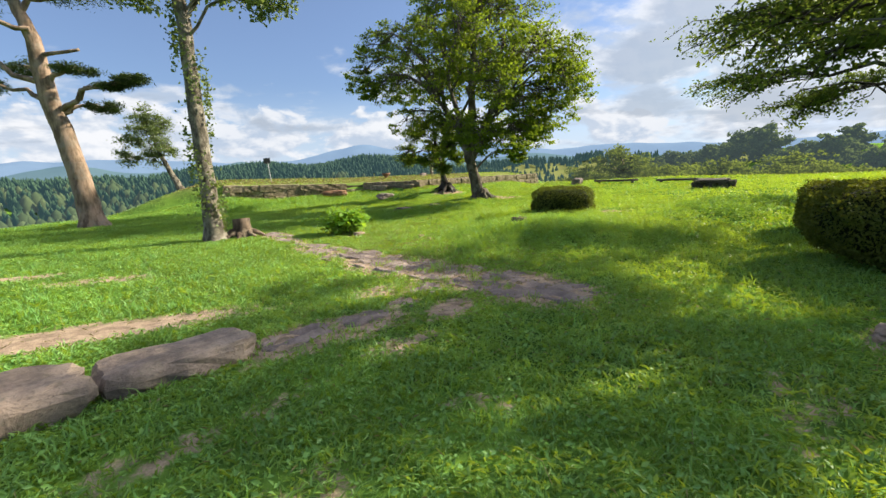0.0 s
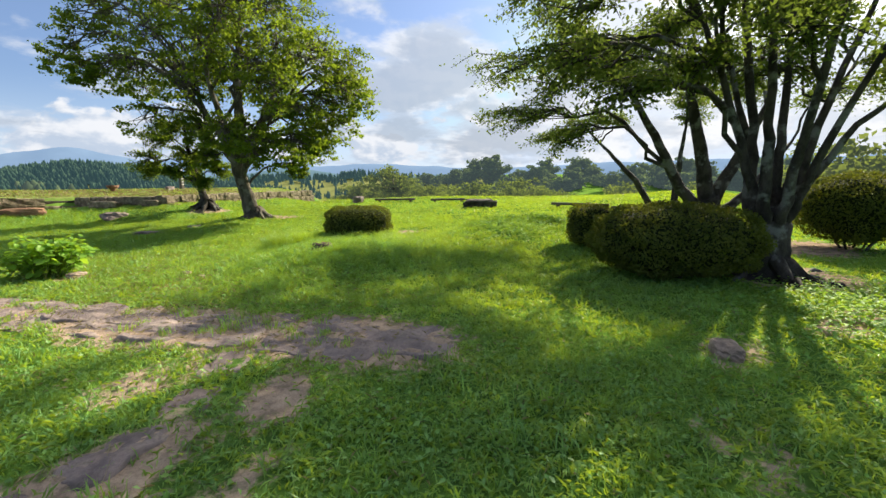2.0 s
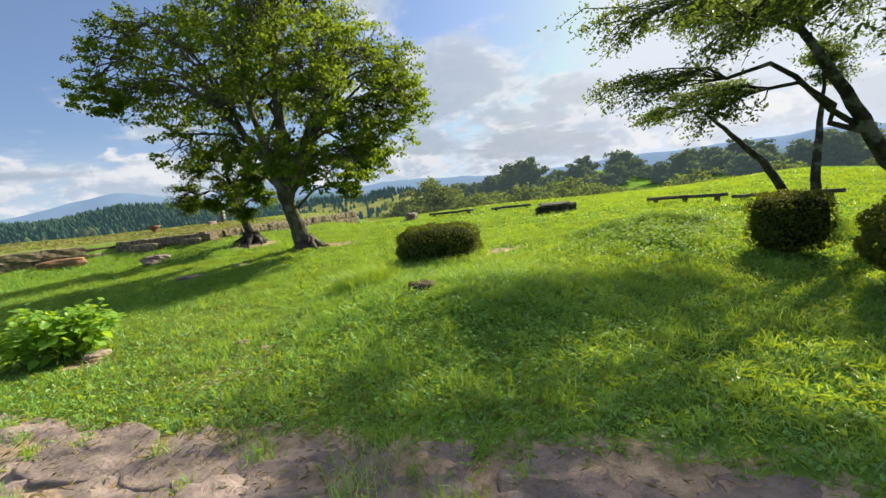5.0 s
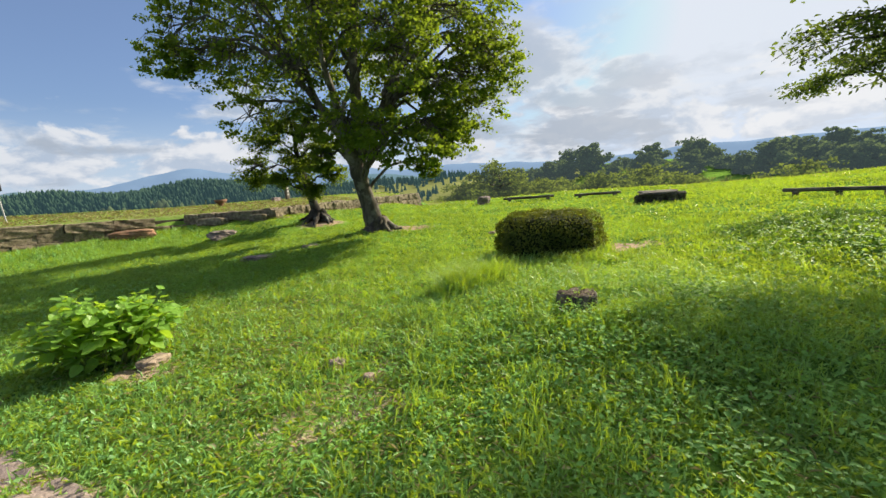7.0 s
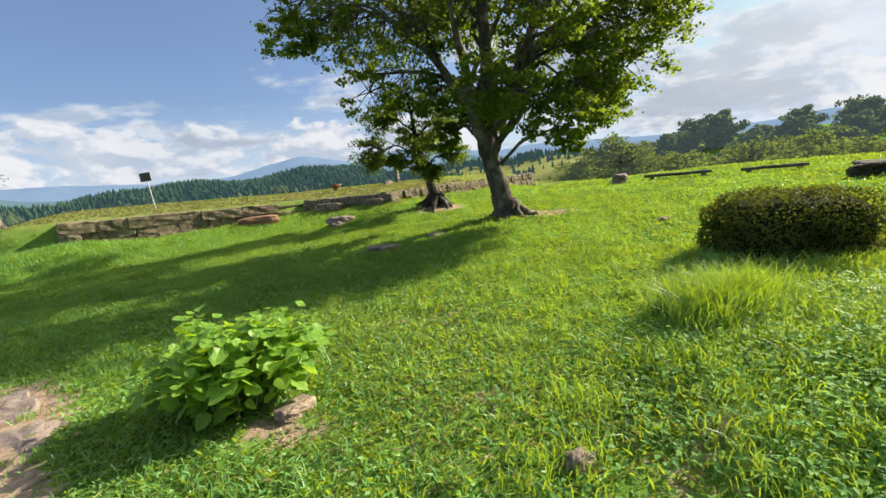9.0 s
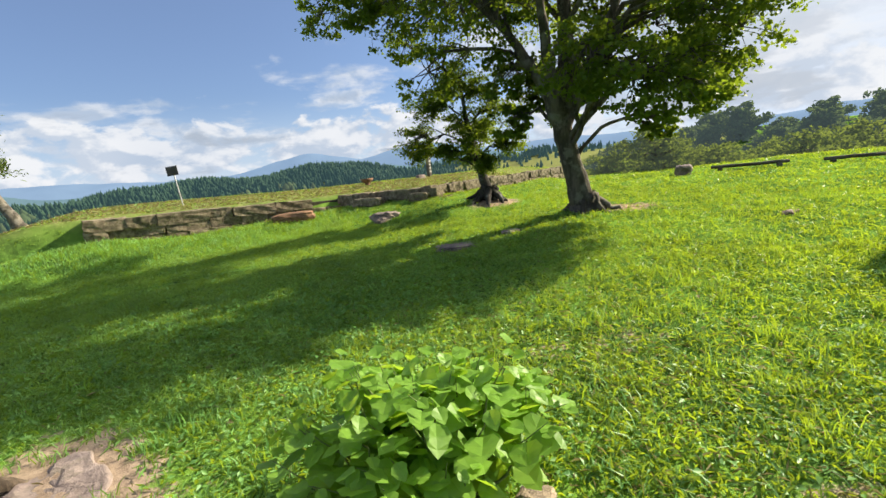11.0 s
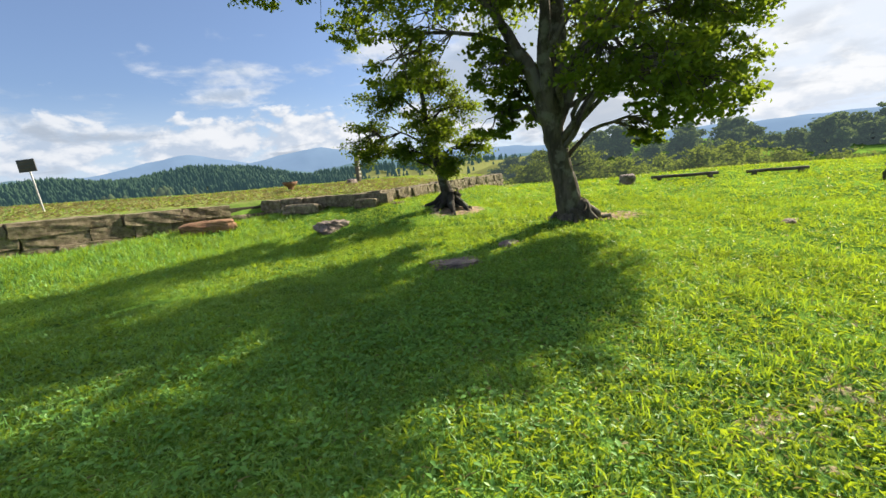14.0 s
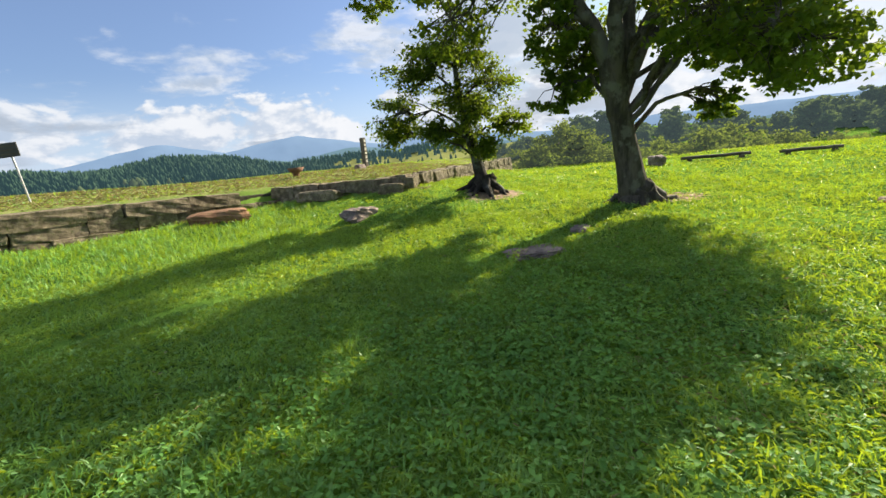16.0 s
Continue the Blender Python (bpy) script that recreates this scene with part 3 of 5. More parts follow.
# ---- trees ----
maple_blobs = [
    (-4.3, 1.6, 4.9, 0.95), (-3.4, 1.0, 6.3, 1.1), (-3.3, 2.6, 3.6, 0.9), (-2.2, 0.3, 4.6, 1.1), (-2.4, -1.6, 5.6, 1.2), (-1.9, 2.6, 5.4, 1.2),
    (-0.8, -2.9, 5.0, 1.1), (-0.5, 0.4, 6.3, 1.3), (0.6, 2.4, 5.6, 1.3), (0.4, -1.8, 7.2, 1.3), (1.6, 0.3, 5.2, 1.2), (2.6, -2.4, 4.3, 1.0),
    (3.2, -0.9, 3.3, 0.85), (3.9, -1.7, 5.3, 1.0), (2.9, 1.4, 6.2, 1.2), (4.3, 0.6, 6.8, 0.9), (1.0, -2.9, 3.9, 0.8), (-1.6, -0.4, 8.0, 1.2),
    (1.0, 0.8, 8.4, 1.3), (2.4, -0.9, 3.0, 0.6), (-0.7, 1.5, 3.2, 0.8), (-0.6, -3.6, 4.3, 1.0), (0.9, -3.3, 5.4, 1.1),
    (-2.0, -2.9, 6.4, 1.1), (2.2, -2.9, 5.9, 1.1)] + ring_blobs(77, 12, 3.4, 4.6, 9.2, 1.1) + [(x, y + 1.2, z, b) for x, y, z, b in ring_blobs(78, 14, 5.6, 7.6, 10.2, 1.1) if y > -3.4] + [(-0.8, 4.6, 5.2, 1.2), (1.8, 4.4, 5.6, 1.2)]
maple_blobs = [(x * 0.80, y * 0.80, z, b * 0.88) for x, y, z, b in maple_blobs] + [(-4.3, 1.6, 4.9, 0.5), (2.9, -1.3, 4.4, 1.0), (2.2, -0.5, 4.0, 0.9), (1.5, 0.9, 4.4, 0.9), (2.4, -2.6, 4.6, 0.8), (3.0, -2.2, 5.6, 0.9), (-0.3, 0.9, 3.0, 0.5), (-1.5, 0.8, 3.3, 0.6), (1.7, -1.5, 2.7, 0.4),
    (0.9, 0.9, 3.3, 0.6), (0.6, 1.3, 2.6, 0.45), (-1.0, -2.2, 2.6, 0.75), (-0.2, -2.5, 2.4, 0.7), (0.6, -2.3, 2.7, 0.75), (-1.5, -1.6, 3.0, 0.75),
    (1.3, -1.7, 2.7, 0.7), (2.0, -1.4, 3.0, 0.8), (-0.6, -1.3, 3.1, 0.7), (2.9, -1.6, 3.6, 0.85), (1.3, -0.9, 1.9, 0.4), (-1.2, 1.0, 2.3, 0.45), (3.4, -2.0, 4.6, 0.8),
    (-3.0, 4.0, 5.5, 0.8), (-4.2, 5.2, 5.9, 0.7), (-2.0, 5.0, 6.6, 0.8), (-0.5, 5.5, 6.4, 0.8), (-3.5, 3.2, 7.3, 0.8), (1.0, 5.2, 7.0, 0.8), (-1.5, 6.0, 5.4, 0.7),
    (0.5, 3.6, 6.0, 0.9), (-1.0, 3.4, 7.4, 0.9), (-2.6, 4.6, 7.8, 0.9), (0.8, 4.4, 8.2, 0.9), (-0.6, 5.2, 8.6, 0.8), (-3.8, 4.4, 6.8, 0.8), (2.2, 4.2, 6.6, 0.8)]
grow("maple_tree", (7.53, 17.08, z_at(7.53, 17.08) - 0.12),
     [([(0, 0, 0), (-0.10, 0.06, 0.35), (-0.28, 0.14, 1.2), (-0.42, 0.2, 2.0), (-0.45, 0.2, 2.6)], (0.42, 0.28, 0.215, 0.205, 0.19)),
      ([(-0.40, 0.2, 1.9), (-0.75, 0.3, 2.9), (-1.5, 0.7, 4.2)], (0.2, 0.15, 0.07)),
      ([(-0.42, 0.2, 2.2), (-0.3, 0.1, 3.4), (-0.2, 0.2, 5.2), (0.0, 0.0, 7.4)], (0.22, 0.17, 0.12, 0.05)),
      ([(-0.40, 0.2, 2.0), (0.2, 0.0, 3.1), (0.9, -0.3, 4.6)], (0.19, 0.14, 0.07)),
      ([(-0.42, 0.2, 2.1), (-0.9, 0.0, 3.3), (-1.5, -0.6, 4.6)], (0.17, 0.12, 0.06))],
     maple_blobs, M_bark_maple, M_maple, 0.098, 960, 3, "tall maple with a bright green crown on a leaning trunk",
     sprays=26, limb_r=0.07, ratio=0.8, droop=0.3, spray_r=0.145, limb_from=0.4, flat=0.95)

grow("young_tree", (7.3, 20.9, z_at(7.3, 20.9) - 0.1),
     [([(0, 0, 0), (-0.05, 0.05, 0.5), (-0.25, 0.15, 1.4), (-0.4, 0.25, 2.4), (-0.5, 0.3, 3.6)], (0.26, 0.15, 0.12, 0.08, 0.03))],
     [(-0.5, 0.3, 3.7, 0.75), (-1.3, 0.8, 2.9, 0.7), (-1.7, 1.1, 2.1, 0.6), (0.3, -0.2, 2.7, 0.7), (0.5, -0.5, 1.7, 0.55), (-0.6, -0.4, 1.9, 0.6),
      (-0.2, 0.6, 1.5, 0.5), (-1.0, 0.5, 1.6, 0.5), (0.0, 0.2, 3.3, 0.7), (-0.2, -0.2, 1.2, 0.45), (-0.5, 0.2, 2.4, 0.7), (-1.5, 1.5, 1.7, 0.5), (0.2, 0.4, 2.2, 0.6), (-0.9, 0.4, 3.2, 0.7)],
     M_bark_cherry, M_maple, 0.085, 1500, 5, "young leafy tree on a small root mound before a stone wall", sprays=26, limb_r=0.04, droop=0.1, spray_r=0.16, limb_from=0.25, along=True, reach=0.5, flat=0.9)

cherry_blobs = []
for k, (a, d, z0, b) in enumerate(((135, 3.2, 3.3, 0.9), (120, 3.0, 4.3, 1.1), (150, 2.9, 2.75, 0.8), (170, 3.2, 3.9, 1.1), (100, 3.4, 3.4, 1.0), (70, 3.0, 4.2, 1.1),
                                   (40, 3.2, 4.8, 1.1), (10, 2.6, 5.0, 1.1), (-30, 3.3, 4.3, 1.1), (-70, 3.4, 4.4, 1.1), (-110, 3.0, 4.6, 1.1), (200, 3.4, 4.6, 1.1),
                                   (230, 3.0, 4.3, 1.1), (140, 1.6, 5.0, 1.2), (60, 1.4, 5.8, 1.3), (-60, 1.5, 5.8, 1.3), (210, 1.3, 6.2, 1.3), (130, 3.4, 4.6, 0.9),
                                   (-45, 3.8, 3.6, 0.8), (160, 3.5, 5.2, 1.0), (90, 4.0, 5.2, 1.0))):
    cherry_blobs.append((d * math.cos(radians(a)), d * math.sin(radians(a)), z0, b))
cherry_blobs += [(x, y, z * 0.9, b * 0.9) for x, y, z, b in ring_blobs(56, 16, 3.3, 3.4, 5.2, 1.0)]
cherry_blobs += [(x + 0.8, y, z, b) for x, y, z, b in ring_blobs(55, 5, 3.0, 5.0, 6.6, 1.1)]
stems = [([(0, 0, 0), (0, 0, 0.3), (0.02, 0.0, 0.9), (0.03, -0.02, 1.15)], (0.50, 0.33, 0.27, 0.2))]
for k, (a, d, z1, r0) in enumerate(((135, 1.5, 4.2, 0.14), (165, 0.8, 4.8, 0.16), (100, 0.7, 5.2, 0.17), (60, 1.2, 4.6, 0.13), (0, 0.9, 5.0, 0.15), (-45, 1.4, 4.5, 0.15),
                                    (-60, 2.2, 3.4, 0.11), (-100, 1.5, 4.4, 0.12), (215, 1.3, 4.8, 0.14), (-20, 2.4, 3.6, 0.10))):
    c, s = math.cos(radians(a)), math.sin(radians(a))
    stems.append(([(0.12 * c, 0.12 * s, 0.75), (0.30 * c, 0.30 * s, 1.3), (0.45 * d * c, 0.45 * d * s, 2.4), (d * c, d * s, z1)], (r0 * 0.66, r0 * 0.54, r0 * 0.40, r0 * 0.2)))
grow("cherry_tree", (8.4, 1.95, z_at(8.4, 1.95) - 0.1), stems, cherry_blobs, M_bark_cherry, M_cherry, 0.085, 1050, 11,
     "old many-stemmed cherry tree with lichen-blotched bark behind clipped shrubs", group="cherry trees", sprays=26, limb_r=0.05, ratio=0.5, droop=0.25, spray_r=0.13, along=True, reach=0.35, flat=0.45)

grow("cherry_tree", (12.4, 3.4, z_at(12.4, 3.4) - 0.1),
     [([(0, 0, 0), (0, 0, 0.5), (-0.05, 0.05, 1.1)], (0.4, 0.30, 0.28)),
      ([(-0.05, 0.05, 0.6), (-0.45, 0.55, 1.3), (-0.9, 1.1, 2.6), (-1.4, 1.8, 4.0)], (0.16, 0.13, 0.10, 0.04)),
      ([(-0.03, 0.03, 0.9), (-0.15, 0.2, 2.0), (-0.4, 0.5, 3.6), (-0.5, 0.5, 4.8)], (0.2, 0.15, 0.10, 0.04)),
      ([(0.0, 0.0, 0.9), (0.35, -0.4, 1.9), (0.9, -1.0, 3.6)], (0.17, 0.13, 0.05)),
      ([(0.0, 0.0, 0.5), (0.5, -0.6, 1.1), (1.3, -1.4, 2.4)], (0.13, 0.10, 0.04))],
     [(-3.0, 3.7, 3.0, 0.9), (-3.1, 3.8, 4.2, 1.0), (-2.2, 2.9, 2.5, 0.8), (-1.8, 2.1, 4.4, 1.1), (-0.5, 0.6, 5.2, 1.2), (0.8, -0.6, 4.6, 1.2), (1.8, -2.0, 3.6, 1.1),
      (1.4, 1.2, 4.6, 1.2), (2.6, 0.0, 4.0, 1.1), (-1.0, -1.2, 4.8, 1.2), (0.4, 2.4, 4.4, 1.1),
      (-0.5, 3.5, 4.8, 0.8), (1.0, 3.2, 5.0, 0.9), (2.2, 2.6, 5.0, 0.9), (-1.6, 2.9, 5.2, 0.8)],
     M_bark_cherry, M_cherry, 0.085, 1200, 13, "dark forked cherry tree leaning over a grassy bank", group="cherry trees", sprays=24, limb_r=0.06, ratio=0.5, droop=0.25, spray_r=0.13, along=True, reach=0.7, flat=0.45)

for k, (x, y, lx, ly, hh, s) in enumerate(((17.0, 5.8, -1.6, 2.0, 3.0, 21), (17.4, 5.3, 0.2, -0.2, 3.6, 22))):
    grow("slender_tree", (x, y, z_at(x, y) - 0.05),
         [([(0, 0, 0), (lx * 0.3, ly * 0.3, hh * 0.4), (lx * 0.7, ly * 0.7, hh * 0.75), (lx, ly, hh)], (0.13, 0.10, 0.06, 0.025))],
         [(lx, ly, hh + 0.2, 0.8), (lx * 1.5, ly * 1.4, hh - 0.2, 0.7), (lx * 0.6, ly * 0.8, hh + 0.5, 0.8), (lx * 0.9 + 0.6, ly * 0.5, hh + 0.3, 0.7)],
         M_bark_cherry, M_cherry, 0.085, 900, s, "slender dark-stemmed tree leaning on the grassy bank", group="slender trees", sprays=18, limb_r=0.04, spray_r=0.15, along=True, reach=0.6, flat=0.4)

# the old pine: bare trunk, flat pads of needles
pine_pts = [(0, 0, 0), (-0.05, 0.02, 0.5), (-0.22, 0.07, 1.9), (-0.45, 0.12, 3.6), (-0.75, 0.22, 4.7), (-0.95, 0.32, 7.0), (-1.4, 0.48, 8.3), (-1.6, 0.5, 10.5)]
pine_pads = [(-2.9, 1.0, 5.4, 0.8), (-3.6, 0.4, 6.2, 0.9), (1.5, -0.5, 5.2, 0.5), (2.2, -0.8, 5.4, 0.55), (0.8, 0.3, 4.6, 0.55), (0.4, -0.3, 5.8, 0.6), (-1.9, 1.6, 6.2, 0.8),
             (-2.4, -0.7, 7.4, 0.9), (0.2, 0.6, 8.6, 1.0), (-3.0, 0.8, 8.8, 1.1), (-1.4, 0.4, 10.5, 1.2), (0.6, 0.2, 9.8, 1.0), (-1.0, -1.0, 9.4, 1.0)]
pine = grow("pine_tree", (-7.5, 19.84, z_at(-7.5, 19.84) - 0.1), [(pine_pts, (0.56, 0.40, 0.34, 0.31, 0.30, 0.22, 0.18, 0.08))], pine_pads, M_bark_pine, M_pine, 0.16, 1500, 17,
            "old red pine with a peeling bare trunk and flat needle pads", sprays=18, flat=0.28, limb_r=0.13, ratio=0.10, up=0.5, spray_r=0.22, limb_from=0.5)
v, f, cap = tube(bent((-0.85, 0.25, 6.35), (0.55, -0.2, 6.5), 0.0, 5, 3, 0.01), (0.09, 0.075, 0.065, 0.06, 0.05), 8, 0.1)
child("limb", mesh_of("limb", v, [f, cap], M_bark_pine, True), pine)

# the ivy-hung trunk beside the path, its crown mostly overhead
ivy_pts = [(0, 0, 0), (-0.02, 0.0, 0.5), (-0.03, 0.01, 2.0), (-0.05, 0.02, 4.0), (-0.08, 0.03, 6.0), (-0.2, 0.1, 8.5)]
ivy_tree = grow("leaning_tree", (-2.13, 12.29, z_at(-2.13, 12.29) - 0.08), [(ivy_pts, (0.34, 0.22, 0.19, 0.165, 0.15, 0.07))],
                [(-1.2, 0.4, 6.1, 0.55), (-0.6, -0.5, 6.4, 0.6), (1.9, -0.6, 5.7, 0.5), (1.2, -0.4, 6.2, 0.6), (2.3, -0.8, 6.3, 0.6), (0.7, 0.8, 6.6, 0.6),
                 (0.5, 0.2, 8.2, 1.1), (-1.0, 0.4, 8.4, 1.1), (-0.3, -0.9, 9.2, 1.2)],
                M_bark_ivy, M_willow, 0.13, 420, 19, "grey-barked tree with ivy leaves clinging to its trunk", sprays=14, limb_r=0.05, droop=0.3, spray_r=0.28, limb_from=0.6)
r = np.random.default_rng(4)
hz = r.uniform(0.3, 6.0, 2200)
ang = r.uniform(0, 2 * np.pi, 2200)
keep = np.sin(hz * 2.1 + ang) + r.normal(size=2200) * 0.5 > 0.1
rad_i = np.interp(hz, (0, 2, 6), (0.30, 0.27, 0.24)) + r.gamma(1.3, 0.045, 2200)
pts = np.stack([-0.04 + rad_i * np.cos(ang), rad_i * np.sin(ang), hz], -1)[keep]
v, f = leaves(pts, 0.10, 5, 0.2, 0.7)
child("ivy", mesh_of("ivy", v, f, M_willow), ivy_tree, "yellow-green ivy leaves")

grow("pale_tree", (-6.45, 29.4, z_at(-6.45, 29.4) - 0.1), [([(0, 0, 0), (-0.5, 0.15, 1.1), (-1.0, 0.3, 2.4), (-1.5, 0.4, 4.2)], (0.22, 0.15, 0.10, 0.04))],
     [(-1.6, 0.4, 4.6, 0.8), (-2.5, 0.8, 3.2, 0.8), (-1.1, 0.0, 3.4, 0.9), (-2.9, 0.9, 2.2, 0.7), (-0.4, -0.1, 2.6, 0.8), (-1.9, 0.5, 3.8, 0.9), (-1.4, 0.4, 2.2, 0.8), (-0.8, 0.3, 4.0, 0.7)],
     M_bark_ivy, M_willow, 0.15, 900, 23, "small pale-leaved tree leaning at the edge of the hilltop", sprays=20, limb_r=0.05, ratio=0.35, spray_r=0.2, limb_from=0.25, along=True, flat=1.0)


# ---- clipped shrubs ----
def shrub(name, x, y, rx, ry, hh, turn, n, leaf_size, mat, label, seed, group="clipped shrubs", boxy=2.6, lift=0.12):
    """A clipped shrub: bare stems below, a dark core for the inner shade and a close skin of small leaves, flattened on
    top.
    """
    r = np.random.default_rng(seed)
    top = tagged(empty(name, x, y, z_at(x, y), turn), label, "bush", group)
    d = r.normal(size=(n, 3))
    d /= np.linalg.norm(d, axis=1, keepdims=True)
    rad = (np.abs(d[:, 0]) ** boxy + np.abs(d[:, 1]) ** boxy + np.abs(d[:, 2]) ** boxy) ** (-1 / boxy)
    lump = 1 + 0.05 * np.sin(d[:, 0] * 7 + seed) * np.cos(d[:, 1] * 6) + 0.04 * np.sin(d[:, 2] * 9 + d[:, 0] * 11)
    depth = 1 - r.gamma(1.0, 0.035, n)
    unit = d * (rad * lump * depth)[:, None]
    c = unit * np.array([rx, ry, hh / 2]) + np.array([0, 0, hh / 2 + lift])
    c += r.normal(size=(n, 3)) * leaf_size * 0.35
    ok = c[:, 2] > lift * 0.4 + 0.10 * r.random(n)
    v, f = leaves(c[ok], leaf_size, seed, 0.25, 0.55, d[ok] * 0.7)
    child("foliage", mesh_of("foliage", v, f, mat), top)
    # solid near-black shell: the shade between the leaves is put into its colour
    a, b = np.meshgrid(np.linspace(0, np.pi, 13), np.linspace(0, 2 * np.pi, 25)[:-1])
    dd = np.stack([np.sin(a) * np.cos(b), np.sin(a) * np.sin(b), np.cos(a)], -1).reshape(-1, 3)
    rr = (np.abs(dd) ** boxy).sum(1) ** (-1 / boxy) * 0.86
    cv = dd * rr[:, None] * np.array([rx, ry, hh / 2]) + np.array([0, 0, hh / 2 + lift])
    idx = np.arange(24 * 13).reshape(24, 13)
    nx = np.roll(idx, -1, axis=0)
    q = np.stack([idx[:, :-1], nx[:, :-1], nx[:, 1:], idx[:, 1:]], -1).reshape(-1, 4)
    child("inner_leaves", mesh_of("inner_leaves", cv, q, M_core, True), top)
    for k in range(7):
        aa = k * 2.4
        v, f, cap = tube(bent((0.18 * rx * math.cos(aa), 0.18 * ry * math.sin(aa), -0.05), (0.6 * rx * math.cos(aa), 0.6 * ry * math.sin(aa), hh * 0.5), 0.0, 4, k, 0.05), (0.025, 0.02, 0.015, 0.01), 6)
        child("stem", mesh_of("stem", v, [f], M_bark_cherry), top)
    return top


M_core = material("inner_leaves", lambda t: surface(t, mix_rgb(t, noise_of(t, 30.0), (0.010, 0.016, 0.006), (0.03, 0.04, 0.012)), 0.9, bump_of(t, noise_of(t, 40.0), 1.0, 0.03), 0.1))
shrub("clipped_shrub", 7.45, 10.95, 0.86, 0.70, 0.98, -31, 15000, 0.045, M_azalea, "low clipped azalea with a flat bronze-green top", 31, boxy=4.2, lift=-0.2)
shrub("clipped_shrub", 7.5, 3.1, 1.26, 1.0, 1.12, -50, 20000, 0.05, M_azalea, "large rounded clipped azalea beneath a cherry tree", 32, boxy=2.4, lift=0.05)
shrub("clipped_shrub", 9.05, 5.05, 0.42, 0.5, 0.85, -50, 5000, 0.05, M_azalea, "small upright clipped shrub beside a larger one", 33, boxy=4.5, lift=0.05)
shrub("clipped_shrub", 12.9, 0.7, 0.95, 1.1, 1.5, -50, 12000, 0.06, M_azalea, "tall rounded clipped shrub on bare shaded earth", 34, boxy=2.4, lift=0.15)


# ---- broad-leaved plant beside the path ----
def broad_leaf(bm, m, size):
    pts = ((0, 0), (0.30, 0.10), (0.46, 0.34), (0.36, 0.52), (0.30, 0.70), (0.0, 1.0), (-0.30, 0.70), (-0.36, 0.52), (-0.46, 0.34), (-0.30, 0.10))
    mid = [bm.verts.new(m @ Vector((0, t * size, -0.05 * size * t))) for t in (0.0, 0.4, 0.75, 1.0)]
    rim = [bm.verts.new(m @ Vector((px * size, py * size, (0.10 - 0.25 * py * py) * size))) for px, py in pts]
    for a, b, c in ((1, 2, 1), (2, 3, 1), (3, 4, 2)):
        bm.faces.new((rim[a], rim[b], mid[c]))
        bm.faces.new((rim[10 - a], mid[c], rim[10 - b]))
    bm.faces.new((mid[0], rim[1], mid[1])), bm.faces.new((mid[0], mid[1], rim[9]))
    bm.faces.new((mid[1], rim[3], mid[2])), bm.faces.new((mid[1], mid[2], rim[7]))
    bm.faces.new((mid[2], rim[4], mid[3])), bm.faces.new((mid[2], mid[3], rim[6]))


def broad_plant(x, y, spread_x, spread_y, hh, turn, stems, seed):
    r = random.Random(seed)
    top = tagged(empty("broad_leaved_shrub", x, y, z_at(x, y), turn), "low bushy plant with broad bright green lobed leaves", "plant")
    shapes = []
    for k in range(4):
        bm = bmesh.new()
        broad_leaf(bm, Matrix.Rotation(radians(-8 + 6 * k), 4, "Y"), 1.0)
        me = bpy.data.meshes.new("leaf")
        bm.to_mesh(me)
        bm.free()
        me.materials.append(M_broad)
        shapes.append(me)
    rest = bmesh.new()
    for k in range(stems):
        a, d = r.uniform(0, 2 * math.pi), math.sqrt(r.random())
        tip = Vector((spread_x * d * math.cos(a), spread_y * d * math.sin(a), hh * (1.0 - 0.35 * d * d) * r.uniform(0.75, 1.05)))
        root = Vector((tip.x * 0.35, tip.y * 0.35, -0.03))
        run = bent(root, tip, 0.08, 6, seed + k, 0.03)
        v, f, cap = tube(run, np.linspace(0.010, 0.0015, 6), 5)
        child("stem", mesh_of("stem", v, [f], M_stem), top)
        for j in range(14):
            u = 0.2 + 0.8 * (j / 13) ** 0.8
            p = Vector([np.interp(u * 5, range(6), run[:, i]) for i in range(3)])
            size = r.uniform(0.08, 0.15) * (1.1 if u < 0.9 else 0.7)
            m = Matrix.Translation(p) @ Matrix.Rotation(j * 2.4 + r.uniform(-0.5, 0.5), 4, "Z") @ Matrix.Translation((0, r.uniform(0.02, 0.07), 0)) @ Matrix.Rotation(radians(r.uniform(-45, 20)), 4, "X") @ Matrix.Rotation(radians(r.uniform(-25, 25)), 4, "Y")
            if j >= 9:
                ob = child("leaf", shapes[(j + k) % 4], top)
                ob.matrix_basis = m @ Matrix.Scale(size, 4)
            else:
                broad_leaf(rest, m, size)
    tagged(part("lower_leaves", rest, M_broad, top), kind="stuff")
    return top


M_stem = material("green_stem", lambda t: surface(t, mix_rgb(t, noise_of(t, 30.0), (0.10, 0.16, 0.04), (0.18, 0.22, 0.07)), 0.7))
broad_plant(1.08, 11.46, 0.72, 0.50, 0.80, -25, 56, 41)


# ---- stones, slabs and timber ----
def long_block(name, x0, y0, x1, y1, wide, tall, mat, label, category, group="", seed=0, sink=0.3, taper=0.0):
    a = math.degrees(math.atan2(y1 - y0, x1 - x0))
    return rock(name, (x0 + x1) / 2, (y0 + y1) / 2, math.hypot(x1 - x0, y1 - y0), wide, tall, mat, label, category, group, a, sink, seed, 0.11, square=8.0)


long_block("kerb_stone", -2.72, 3.00, -1.60, 3.55, 0.60, 0.44, M_kerb, "large worn pinkish stone block edging the grass, cracked end", "stone block", "kerb stones", 1, 0.42)
